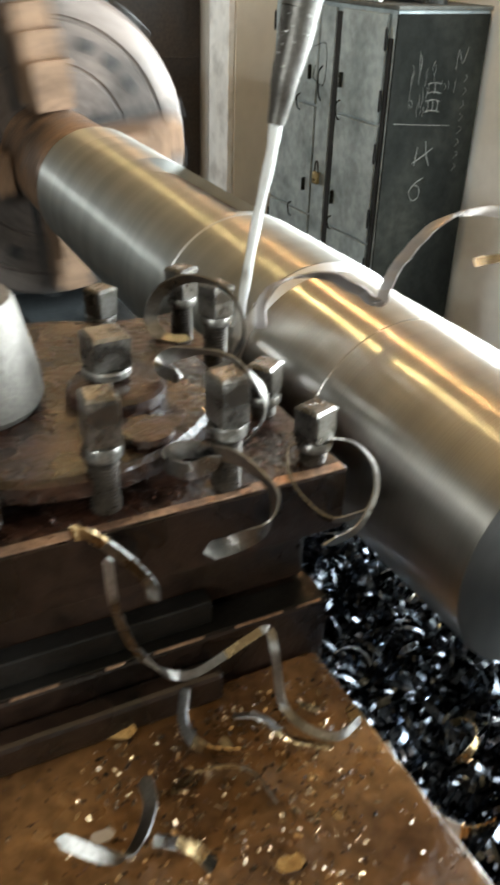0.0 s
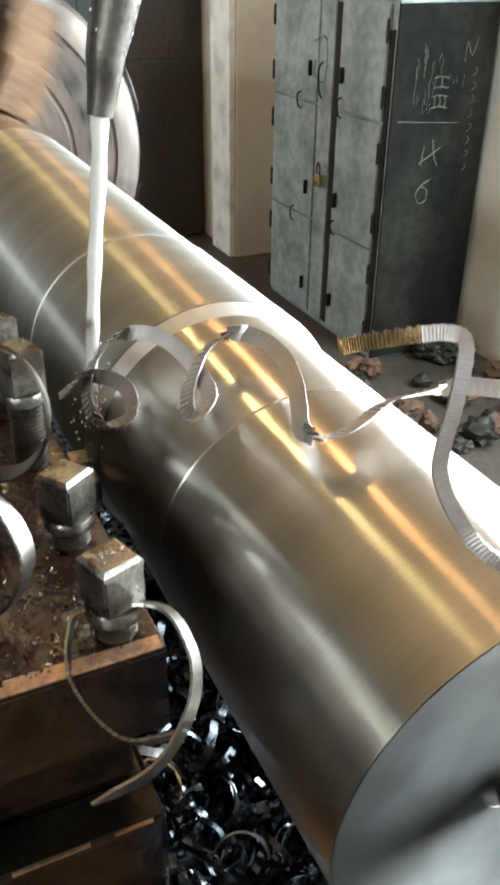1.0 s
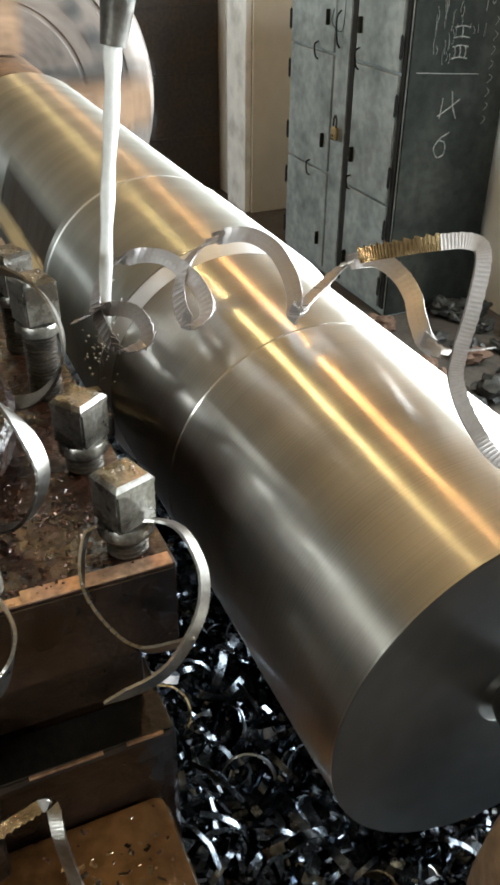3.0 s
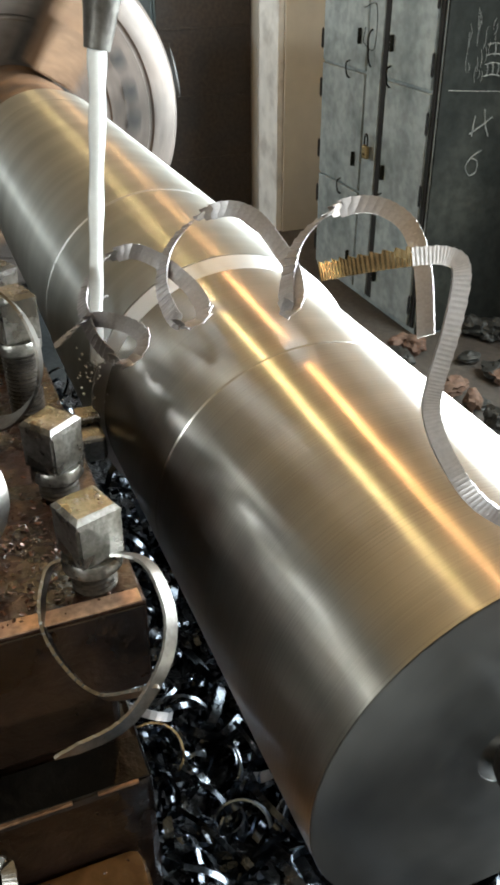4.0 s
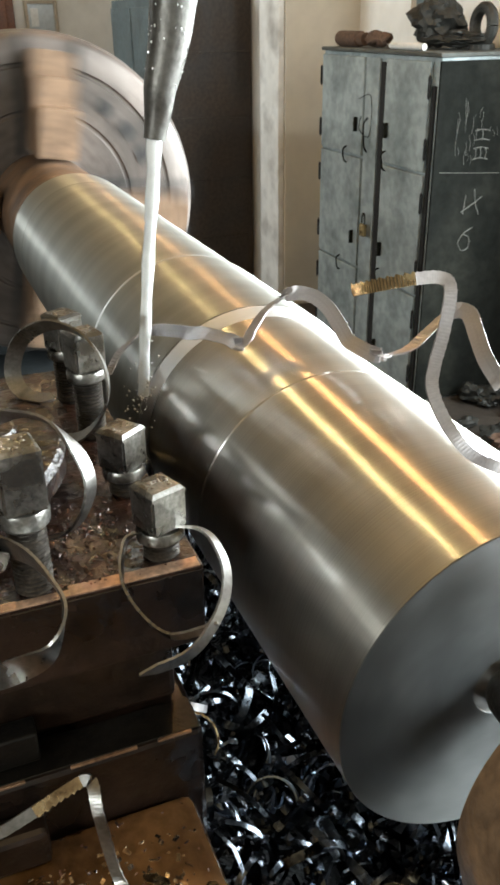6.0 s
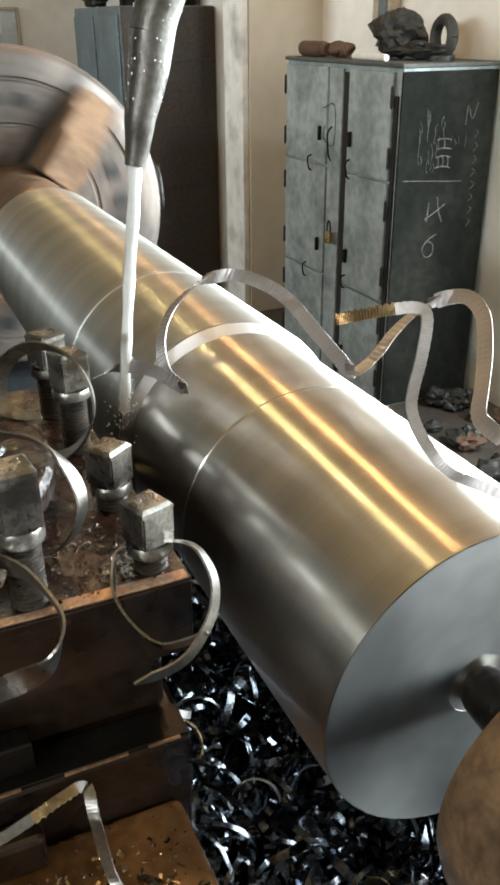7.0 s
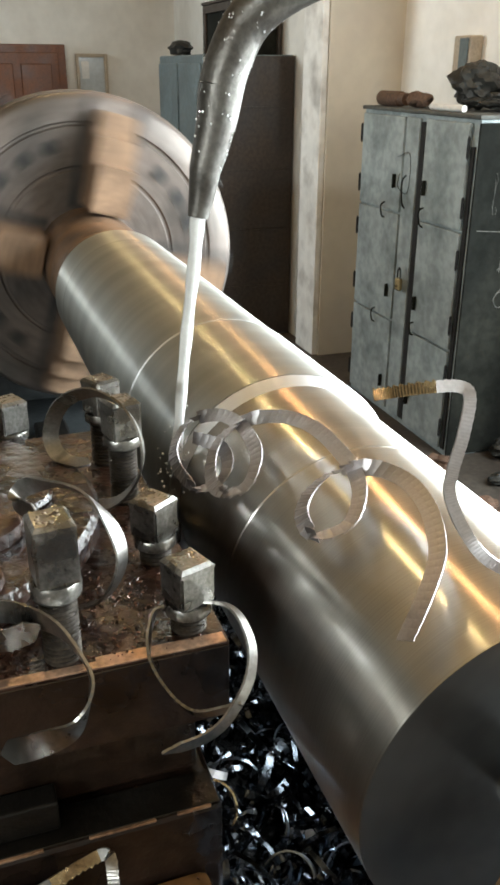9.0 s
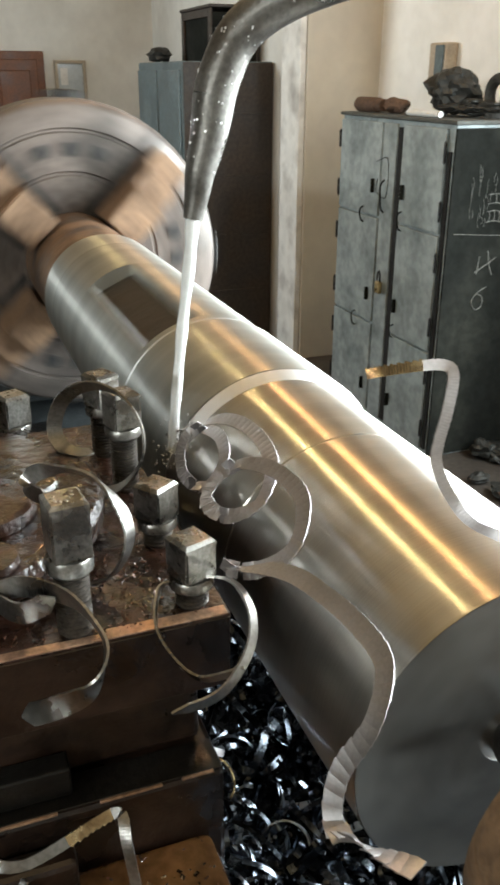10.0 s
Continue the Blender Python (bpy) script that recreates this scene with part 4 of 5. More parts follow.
swarf("fallen_chip", [(0.352, -0.140, 1.060), (0.382, -0.147, 1.060), (0.409, -0.146, 1.058), (0.436, -0.134, 1.060), (0.444, -0.110, 1.065)], (0.2, 0.6, 0.7), 0.010, "curved chip beside the slide edge", gold=(0.75, 1.0))
swarf("fallen_chip", [(0.377, -0.333, 1.0985), (0.391, -0.313, 1.0975), (0.410, -0.306, 1.0985)], (0.2, 0.8, 0.6), 0.009, "short chip on the oily slide", gold=(0.3, 0.8))
BENT = swarf("bent_chip", [(0.339, -0.099, 1.423), (0.343, -0.091, 1.425), (0.350, -0.079, 1.428), (0.3555, -0.069, 1.429), (0.359, -0.066, 1.425), (0.363, -0.070, 1.410), (0.366, -0.075, 1.397), (0.369, -0.077, 1.388), (0.376, -0.074, 1.376), (0.385, -0.067, 1.365), (0.400, -0.055, 1.360), (0.45, -0.03, 1.352), (0.50, -0.01, 1.315), (0.52, 0.0, 1.286)],
      [(-0.35, 0.05, 0.93)] * 3 + [(-0.1, 0.5, 0.8)] + [(0.2, 0.95, 0.2)] * 5 + [(0.5, 0.6, 0.6)] * 2 + [(0.3, 0.3, 0.9)] * 3, 0.0050,
      "bent chip caught on the tailstock, straw-coloured at its tip", material=CHIP, gold=(0.0, 0.17), ripple=0.0002)

rng = random.Random(21)
for x, y, s, gold in ((0.286, -0.324, 0.018, 1), (0.325, -0.192, 0.012, 1), (0.426, -0.263, 0.013, 1), (0.347, -0.300, 0.014, 1), (0.330, -0.261, 0.010, 1), (0.345, -0.165, 0.012, 1),
                      (0.317, -0.230, 0.009, 0), (0.400, -0.375, 0.016, 1), (0.36, -0.36, 0.011, 0), (0.45, -0.30, 0.008, 1), (0.47, -0.21, 0.007, 0), (0.41, -0.22, 0.006, 1)):
    a = rng.uniform(0, 6.28)
    pts = [(x - s * 0.7 * math.cos(a), y - s * 0.7 * math.sin(a), 1.096), (x, y, 1.0965), (x + s * 0.7 * math.cos(a), y + s * 0.7 * math.sin(a), 1.097)]
    ob = mesh_object("chip_flake", ribbon(smooth_line(pts, 4), (-math.sin(a), math.cos(a), rng.uniform(0.2, 0.6)), s * 0.7, ripple=0.0005), CHIP_GOLD if gold else CHIP)
    tagged(ob, "small bright chip flake on the oily slide", "metal chip", "chip flakes")

# fine wet crumbs on the slide and the tool post
bm = bmesh.new()
for k in range(900):
    if k % 3:
        x, y, z = rng.uniform(0.275, 0.62), rng.uniform(-0.60, -0.16), 1.0905
    else:
        x, y, z = rng.uniform(0.09, 0.258), rng.uniform(-0.22, -0.142), 1.2555
        if k % 2:
            x, y = rng.uniform(0.24, 0.262), rng.uniform(-0.46, -0.15)
    s = rng.uniform(0.0003, 0.0010)
    m = Matrix.Translation((x, y, z)) @ Euler((rng.uniform(-0.6, 0.6), rng.uniform(-0.6, 0.6), rng.uniform(0, 6))).to_matrix().to_4x4() @ Matrix.Diagonal((s * rng.uniform(1, 3), s, s * 0.6, 1))
    bmesh.ops.create_icosphere(bm, subdivisions=1, radius=1.0, matrix=m)
crumbs = mesh_object("wet_crumbs", bm, CRUMB)
bm, grit = bmesh.new(), bmesh.new()
for k in range(1500):
    spot = rng.choice(((0.31, -0.27), (0.35, -0.33), (0.40, -0.24), (0.34, -0.20), (0.45, -0.35)))
    x, y, z = rng.gauss(spot[0], 0.04), rng.gauss(spot[1], 0.04), 1.0908
    if k % 7 == 0:
        x, y, z = rng.gauss(0.21, 0.02), rng.gauss(-0.185, 0.016), 1.2556
    elif not (0.292 < x < 0.9 and y < -0.16):
        continue
    w = rng.uniform(0.0005, 0.0019) * (0.55 if k % 7 == 0 else 1.0)
    m = Matrix.Translation((x, y, z)) @ Euler((rng.uniform(-0.9, 0.9), rng.uniform(-0.9, 0.9), rng.uniform(0, 6))).to_matrix().to_4x4() @ Matrix.Diagonal((w * rng.uniform(1, 2.6), w, w * 0.25, 1))
    bmesh.ops.create_cube(grit if k % 7 == 0 else bm, size=1.4, matrix=m)
tagged(mesh_object("red_grit", grit, CRUMB), "wet reddish chip grit on the tool post", "metal crumbs", kind="stuff")
bits = mesh_object("bright_bits", bm, BITS)
tagged(bits, "bright broken chip bits on the oily slide", "metal crumbs", kind="stuff")
tagged(crumbs, "wet glittering metal crumbs on the slide and tool post", "metal crumbs", kind="stuff")


# the heap of swarf under the shaft
def heap_height(x, y):
    return 0.985 + 0.022 * noise.noise(Vector((x * 9, y * 9, 0.3))) + 0.035 * max(0.0, -y - 0.06) / 0.1 - 0.10 * max(0.0, y - 0.05)


verts, faces, nx, ny = [], [], 46, 26
for i in range(nx):
    for j in range(ny):
        x, y = -0.5 + 1.5 * i / (nx - 1), -0.172 + 0.57 * j / (ny - 1)
        verts.append((x, y, heap_height(x, y) - 0.012))
for i in range(nx - 1):
    for j in range(ny - 1):
        a = i * ny + j
        faces.append((a, a + ny, a + ny + 1, a + 1))
me = bpy.data.meshes.new("swarf_bed")
me.from_pydata(verts, [], faces)
me.materials.append(PACKED)
tagged(new("swarf_bed", me), "dark packed swarf filling the chip tray", "swarf", kind="stuff")
verts, faces = [], []
rng = random.Random(5)
for k in range(4600):
    near = k % 3
    x = rng.uniform(-0.15, 0.56) if near else rng.uniform(-0.45, 0.95)
    y = rng.uniform(-0.168, 0.14)
    big = rng.random() < 0.30
    flat = rng.random() < 0.22
    r = rng.uniform(0.014, 0.032) if big else rng.uniform(0.004, 0.013)
    w = rng.uniform(0.003, 0.008) if big else rng.uniform(0.002, 0.006)
    arc = rng.uniform(1.2, 5.0)
    if flat:
        big, r, w, arc = True, rng.uniform(0.02, 0.06), rng.uniform(0.002, 0.007), rng.uniform(0.3, 1.1)
    turn = Euler((rng.uniform(0, 6.28), rng.uniform(0, 6.28), rng.uniform(0, 6.28))).to_matrix()
    c = Vector((x, y, heap_height(x, y) + rng.uniform(-0.006, 0.012)))
    if flat:
        turn = Euler((rng.uniform(-0.7, 0.7), rng.uniform(-0.5, 0.5), rng.uniform(0, 6.28))).to_matrix() @ Euler((rng.uniform(-1.2, 1.2), 0, 0)).to_matrix()
        c -= turn @ Vector((r * math.cos(arc / 2), r * math.sin(arc / 2), 0))
    n = 10 if big else 6
    rise = rng.uniform(-0.012, 0.012)
    o = len(verts)
    for i in range(n):
        a = arc * i / (n - 1)
        for s in (-0.5, 0.5):
            q = turn @ Vector((r * math.cos(a), r * math.sin(a), s * w + rise * i / n)) + c
            q.y = max(q.y, -0.1735 if q.z > 1.0 else -0.172)
            verts.append(tuple(q))
    for i in range(n - 1):
        faces.append((o + 2 * i, o + 2 * i + 1, o + 2 * i + 3, o + 2 * i + 2))
me = bpy.data.meshes.new("swarf_heap")
me.from_pydata(verts, [], faces)
for p in me.polygons:
    p.use_smooth = True
me.materials.append(CHIP_HEAP)
tagged(new("swarf_heap", me), "heap of tangled blue-black steel swarf under the shaft", "swarf", kind="stuff")
rng = random.Random(31)
for k in range(80):
    x, y = rng.uniform(0.0, 0.56), rng.uniform(-0.155, 0.06)
    pts = coil(rng.uniform(0.010, 0.022), rng.uniform(0.35, 0.9), rng.uniform(-0.03, 0.03), 26, rng.uniform(0, 6), rng.uniform(-0.3, 0.5))
    turn = Euler((rng.uniform(-0.9, 0.9), rng.uniform(-0.9, 0.9), rng.uniform(0, 6.28))).to_matrix()
    pts = [turn @ q for q in pts]
    low = min(q.z for q in pts)
    pts = [q + Vector((x, y, heap_height(x, y) - low - 0.002)) for q in pts]
    for q in pts:
        q.y = max(q.y, -0.165)
    wide = turn @ Vector((0, 0, 1))
    ob = mesh_object("loose_chip", ribbon(pts, wide, rng.uniform(0.004, 0.008), ripple=0.0002, taper=0.1), (CHIP_BLUE, CHIP_BLUE, CHIP, CHIP_GOLD)[k % 4 if k % 3 else 0])
    tagged(ob, "loose curled chip on the swarf heap", "metal chip", "loose chips on the heap")
tray = thing("chip_tray", "dark chip tray under the shaft", "tray")
part("tray_sheet", box((-0.6, -0.17, 0.84), (0.98, 0.42, 0.86), 0.004), BLACK_IRON, tray)

# rusty scrap on the floor behind the lathe
rng = random.Random(77)
for k in range(34):
    lump("scrap_lump", "rusty scrap lump on the floor by the locker", "scrap", (rng.uniform(-2.15, -1.35), rng.uniform(1.45, 2.05), 0.0),
         (rng.uniform(0.025, 0.07), rng.uniform(0.025, 0.06), rng.uniform(0.02, 0.045)), (GREASE, GREASE, RUST)[k % 3], 1.7 * k, 3, 0.5)


# lamps over the lathe
for y, warm in ((-0.02, (1.0, 0.66, 0.25)), (0.80, (1.0, 0.52, 0.25))):
    lamp = thing("hanging_lamp", "enamelled hanging workshop lamp over the lathe", "lamp", "hanging lamps")
    part("shade", revolve([(0.03, 3.56), (0.05, 3.50), (0.17, 3.40), (0.175, 3.395), (0.168, 3.392), (0.045, 3.49)], 36, centre=(-2.2, y, 0)), LAMP_SHADE, lamp, smooth=True)
    part("cord", revolve([(0.0, 3.56), (0.006, 3.56), (0.006, 3.899), (0.0, 3.899)], 8, centre=(-2.2, y, 0)), LAMP_SHADE, lamp)


# ---- the running chip, in stiff lengths ----
LINKS, LINK = 150, 0.0088
RUNNING = thing("running_chip", "long bright steel chip curling off the tool over the shaft", "metal chip", "running chip")


def chip_link():
    """One stiff length of the chip: a thin plate bent round local y, with a ridged outer face and a ragged edge."""
    bm = bmesh.new()
    rows, n, bend = [], 4, 0.021
    for i in range(n + 1):
        a = (i / n - 0.5) * LINK / bend
        x, z = bend * math.sin(a), bend * (math.cos(a) - 1)
        up = 0.00025 + 0.00012 * (i % 2)
        w0, w1 = -0.0052, 0.0052 + 0.0002 * (i % 3 - 1)
        rows.append([bm.verts.new(q) for q in ((x, w0, z + up), (x, w1, z + up), (x, w1, z - 0.0002), (x, w0, z - 0.0002))])
    for a, b in zip(rows, rows[1:]):
        for k in range(4):
            bm.faces.new((a[k], a[(k + 1) % 4], b[(k + 1) % 4], b[k]))
    bm.faces.new(rows[0])
    bm.faces.new(rows[-1])
    return part("link", bm, CHIP, RUNNING, smooth=True)


CHIP_LINKS = [chip_link()]
for k in range(LINKS - 1):
    ob = new("link", CHIP_LINKS[0].data)
    ob.parent = RUNNING
    CHIP_LINKS.append(ob)
CHIP_ROWS = []


def chip_row(t, line):
    """The run of the chip at t, from the tool to its loose end."""
    CHIP_ROWS.append((t, [Vector(q) for q in line]))


chip_row(0, [(0.098, -0.122, 1.298), (0.095, -0.121, 1.306), (0.092, -0.119, 1.314), (0.092, -0.114, 1.322), (0.093, -0.108, 1.328), (0.095, -0.100, 1.332), (0.098, -0.093, 1.335), (0.102, -0.085, 1.337), (0.106, -0.077, 1.338), (0.111, -0.070, 1.338), (0.116, -0.063, 1.337), (0.121, -0.057, 1.333), (0.127, -0.051, 1.330), (0.132, -0.045, 1.327), (0.138, -0.040, 1.322), (0.143, -0.033, 1.322), (0.142, -0.030, 1.330), (0.141, -0.026, 1.338), (0.141, -0.022, 1.346), (0.141, -0.017, 1.353), (0.143, -0.012, 1.360), (0.144, -0.007, 1.367), (0.146, -0.001, 1.374), (0.148, 0.004, 1.380), (0.152, 0.011, 1.386), (0.155, 0.017, 1.390), (0.160, 0.024, 1.394), (0.165, 0.030, 1.396), (0.171, 0.037, 1.398), (0.177, 0.044, 1.398), (0.183, 0.050, 1.397), (0.189, 0.055, 1.394), (0.196, 0.061, 1.392)])
chip_row(0.2, [(0.073, -0.113, 1.291), (0.070, -0.110, 1.300), (0.068, -0.106, 1.309), (0.067, -0.101, 1.318), (0.068, -0.093, 1.324), (0.071, -0.084, 1.328), (0.076, -0.076, 1.327), (0.081, -0.068, 1.323), (0.088, -0.062, 1.319), (0.094, -0.057, 1.313), (0.101, -0.052, 1.307), (0.104, -0.046, 1.310), (0.102, -0.041, 1.318), (0.099, -0.036, 1.327), (0.097, -0.032, 1.336), (0.097, -0.027, 1.345), (0.097, -0.022, 1.353), (0.098, -0.016, 1.361), (0.100, -0.009, 1.369), (0.103, -0.001, 1.375), (0.107, 0.007, 1.379), (0.112, 0.015, 1.382), (0.118, 0.023, 1.382), (0.125, 0.031, 1.380), (0.131, 0.037, 1.376), (0.138, 0.043, 1.371), (0.145, 0.047, 1.366), (0.152, 0.051, 1.360), (0.160, 0.054, 1.354), (0.169, 0.058, 1.351), (0.178, 0.062, 1.352), (0.185, 0.068, 1.355), (0.192, 0.075, 1.358)])
chip_row(0.5, [(0.054, -0.096, 1.272), (0.041, -0.098, 1.279), (0.028, -0.095, 1.286), (0.021, -0.086, 1.295), (0.022, -0.074, 1.303), (0.030, -0.063, 1.309), (0.042, -0.055, 1.310), (0.057, -0.051, 1.310), (0.071, -0.050, 1.309), (0.086, -0.052, 1.307), (0.100, -0.055, 1.305), (0.114, -0.059, 1.301), (0.126, -0.065, 1.294), (0.115, -0.066, 1.299), (0.103, -0.059, 1.304), (0.095, -0.048, 1.310), (0.093, -0.035, 1.315), (0.097, -0.021, 1.320), (0.105, -0.010, 1.324), (0.117, -0.001, 1.327), (0.130, 0.006, 1.328), (0.145, 0.009, 1.327), (0.159, 0.009, 1.324), (0.174, 0.006, 1.322), (0.188, 0.003, 1.320), (0.203, -0.001, 1.319), (0.217, -0.006, 1.317), (0.231, -0.011, 1.317), (0.245, -0.015, 1.316), (0.259, -0.018, 1.315), (0.274, -0.018, 1.315), (0.280, -0.006, 1.318), (0.274, 0.007, 1.321)])
chip_row(1, [(0.022, -0.123, 1.267), (0.026, -0.107, 1.279), (0.041, -0.094, 1.282), (0.060, -0.087, 1.280), (0.077, -0.092, 1.271), (0.068, -0.106, 1.264), (0.049, -0.111, 1.267), (0.031, -0.107, 1.276), (0.019, -0.096, 1.289), (0.017, -0.080, 1.300), (0.030, -0.065, 1.306), (0.050, -0.058, 1.308), (0.070, -0.054, 1.307), (0.091, -0.053, 1.305), (0.111, -0.054, 1.304), (0.131, -0.059, 1.301), (0.135, -0.072, 1.293), (0.116, -0.067, 1.298), (0.100, -0.056, 1.305), (0.087, -0.042, 1.313), (0.088, -0.023, 1.321), (0.105, -0.013, 1.322), (0.126, -0.010, 1.320), (0.146, -0.013, 1.318), (0.166, -0.020, 1.317), (0.185, -0.028, 1.314), (0.204, -0.035, 1.312), (0.218, -0.025, 1.315), (0.213, -0.005, 1.317), (0.207, 0.014, 1.321), (0.211, 0.034, 1.324), (0.224, 0.049, 1.331), (0.240, 0.062, 1.334)])
chip_row(1.5, [(0.022, -0.120, 1.270), (0.031, -0.102, 1.281), (0.052, -0.091, 1.280), (0.075, -0.089, 1.273), (0.072, -0.105, 1.263), (0.049, -0.112, 1.267), (0.027, -0.109, 1.276), (0.011, -0.099, 1.289), (0.011, -0.080, 1.302), (0.029, -0.066, 1.306), (0.052, -0.059, 1.307), (0.076, -0.057, 1.305), (0.100, -0.058, 1.302), (0.123, -0.063, 1.298), (0.121, -0.073, 1.293), (0.099, -0.066, 1.299), (0.081, -0.052, 1.307), (0.070, -0.034, 1.318), (0.080, -0.016, 1.328), (0.102, -0.007, 1.326), (0.126, -0.006, 1.323), (0.149, -0.011, 1.320), (0.172, -0.018, 1.317), (0.193, -0.026, 1.311), (0.196, -0.022, 1.316), (0.178, -0.007, 1.318), (0.166, 0.012, 1.325), (0.172, 0.031, 1.335), (0.194, 0.040, 1.334), (0.216, 0.038, 1.325), (0.239, 0.034, 1.318), (0.262, 0.027, 1.315), (0.285, 0.021, 1.315)])
chip_row(2, [(0.023, -0.126, 1.265), (0.031, -0.107, 1.278), (0.052, -0.093, 1.278), (0.075, -0.091, 1.271), (0.062, -0.107, 1.265), (0.038, -0.110, 1.272), (0.016, -0.103, 1.283), (0.006, -0.088, 1.299), (0.018, -0.069, 1.308), (0.040, -0.058, 1.308), (0.065, -0.054, 1.307), (0.090, -0.054, 1.305), (0.114, -0.060, 1.300), (0.112, -0.071, 1.294), (0.089, -0.064, 1.300), (0.068, -0.052, 1.309), (0.059, -0.034, 1.321), (0.068, -0.014, 1.333), (0.090, -0.003, 1.332), (0.115, -0.001, 1.327), (0.139, -0.008, 1.323), (0.162, -0.016, 1.316), (0.184, -0.025, 1.311), (0.166, -0.011, 1.318), (0.151, 0.008, 1.325), (0.153, 0.029, 1.338), (0.171, 0.044, 1.344), (0.195, 0.046, 1.338), (0.215, 0.037, 1.327), (0.235, 0.024, 1.318), (0.257, 0.012, 1.316), (0.257, 0.034, 1.318), (0.257, 0.056, 1.328)])
chip_row(2.5, [(0.018, -0.120, 1.272), (0.032, -0.099, 1.281), (0.055, -0.086, 1.284), (0.076, -0.089, 1.272), (0.062, -0.106, 1.266), (0.036, -0.109, 1.272), (0.012, -0.105, 1.283), (0.001, -0.089, 1.299), (0.015, -0.069, 1.308), (0.039, -0.057, 1.311), (0.065, -0.052, 1.309), (0.091, -0.052, 1.305), (0.115, -0.060, 1.299), (0.107, -0.073, 1.292), (0.081, -0.068, 1.297), (0.059, -0.057, 1.307), (0.049, -0.038, 1.321), (0.062, -0.017, 1.331), (0.085, -0.006, 1.332), (0.111, -0.005, 1.327), (0.136, -0.010, 1.320), (0.161, -0.020, 1.315), (0.178, -0.033, 1.311), (0.159, -0.017, 1.318), (0.146, 0.005, 1.325), (0.150, 0.027, 1.337), (0.172, 0.040, 1.340), (0.197, 0.039, 1.331), (0.220, 0.028, 1.322), (0.240, 0.012, 1.317), (0.265, 0.002, 1.316), (0.265, 0.025, 1.317), (0.262, 0.050, 1.322)])
chip_row(4, [(0.014, -0.127, 1.266), (0.018, -0.106, 1.281), (0.038, -0.090, 1.286), (0.062, -0.079, 1.284), (0.070, -0.092, 1.272), (0.046, -0.103, 1.273), (0.021, -0.106, 1.280), (-0.004, -0.103, 1.289), (-0.017, -0.088, 1.305), (-0.007, -0.068, 1.316), (0.017, -0.056, 1.317), (0.042, -0.048, 1.313), (0.068, -0.045, 1.310), (0.094, -0.049, 1.306), (0.088, -0.061, 1.300), (0.062, -0.062, 1.302), (0.037, -0.058, 1.310), (0.018, -0.046, 1.324), (0.014, -0.026, 1.339), (0.028, -0.007, 1.348), (0.052, 0.002, 1.347), (0.078, 0.004, 1.340), (0.103, 0.004, 1.332), (0.127, -0.003, 1.323), (0.132, -0.011, 1.318), (0.109, -0.001, 1.328), (0.094, 0.013, 1.344), (0.092, 0.034, 1.358), (0.109, 0.051, 1.366), (0.134, 0.059, 1.363), (0.159, 0.055, 1.354), (0.180, 0.047, 1.341), (0.199, 0.038, 1.324)])
chip_row(4.5, [(0.006, -0.121, 1.274), (0.020, -0.100, 1.285), (0.045, -0.087, 1.287), (0.071, -0.079, 1.280), (0.064, -0.094, 1.274), (0.037, -0.101, 1.278), (0.011, -0.097, 1.288), (-0.010, -0.086, 1.303), (-0.013, -0.065, 1.320), (0.008, -0.048, 1.325), (0.034, -0.037, 1.324), (0.062, -0.033, 1.318), (0.088, -0.038, 1.311), (0.079, -0.052, 1.305), (0.051, -0.051, 1.310), (0.026, -0.045, 1.321), (0.006, -0.033, 1.337), (-0.002, -0.012, 1.354), (0.014, 0.008, 1.363), (0.041, 0.017, 1.361), (0.069, 0.020, 1.354), (0.095, 0.020, 1.344), (0.118, 0.011, 1.331), (0.101, 0.004, 1.333), (0.080, 0.016, 1.348), (0.066, 0.034, 1.366), (0.067, 0.056, 1.382), (0.089, 0.072, 1.387), (0.116, 0.078, 1.382), (0.142, 0.075, 1.372), (0.166, 0.065, 1.359), (0.183, 0.051, 1.342), (0.203, 0.038, 1.326)])
chip_row(5, [(0.011, -0.127, 1.264), (-0.001, -0.109, 1.285), (0.023, -0.086, 1.293), (0.053, -0.071, 1.295), (0.086, -0.063, 1.294), (0.065, -0.071, 1.295), (0.031, -0.072, 1.300), (-0.000, -0.067, 1.313), (-0.024, -0.053, 1.332), (-0.012, -0.027, 1.346), (0.019, -0.012, 1.348), (0.050, -0.001, 1.342), (0.076, -0.004, 1.332), (0.044, -0.011, 1.337), (0.012, -0.009, 1.350), (-0.018, -0.002, 1.364), (-0.043, 0.010, 1.382), (-0.040, 0.037, 1.399), (-0.012, 0.054, 1.403), (0.021, 0.062, 1.399), (0.054, 0.066, 1.390), (0.085, 0.061, 1.376), (0.102, 0.043, 1.357), (0.071, 0.040, 1.366), (0.041, 0.047, 1.382), (0.020, 0.064, 1.401), (0.020, 0.092, 1.420), (0.044, 0.113, 1.428), (0.077, 0.120, 1.424), (0.109, 0.118, 1.413), (0.136, 0.106, 1.395), (0.159, 0.090, 1.375), (0.174, 0.068, 1.354)])
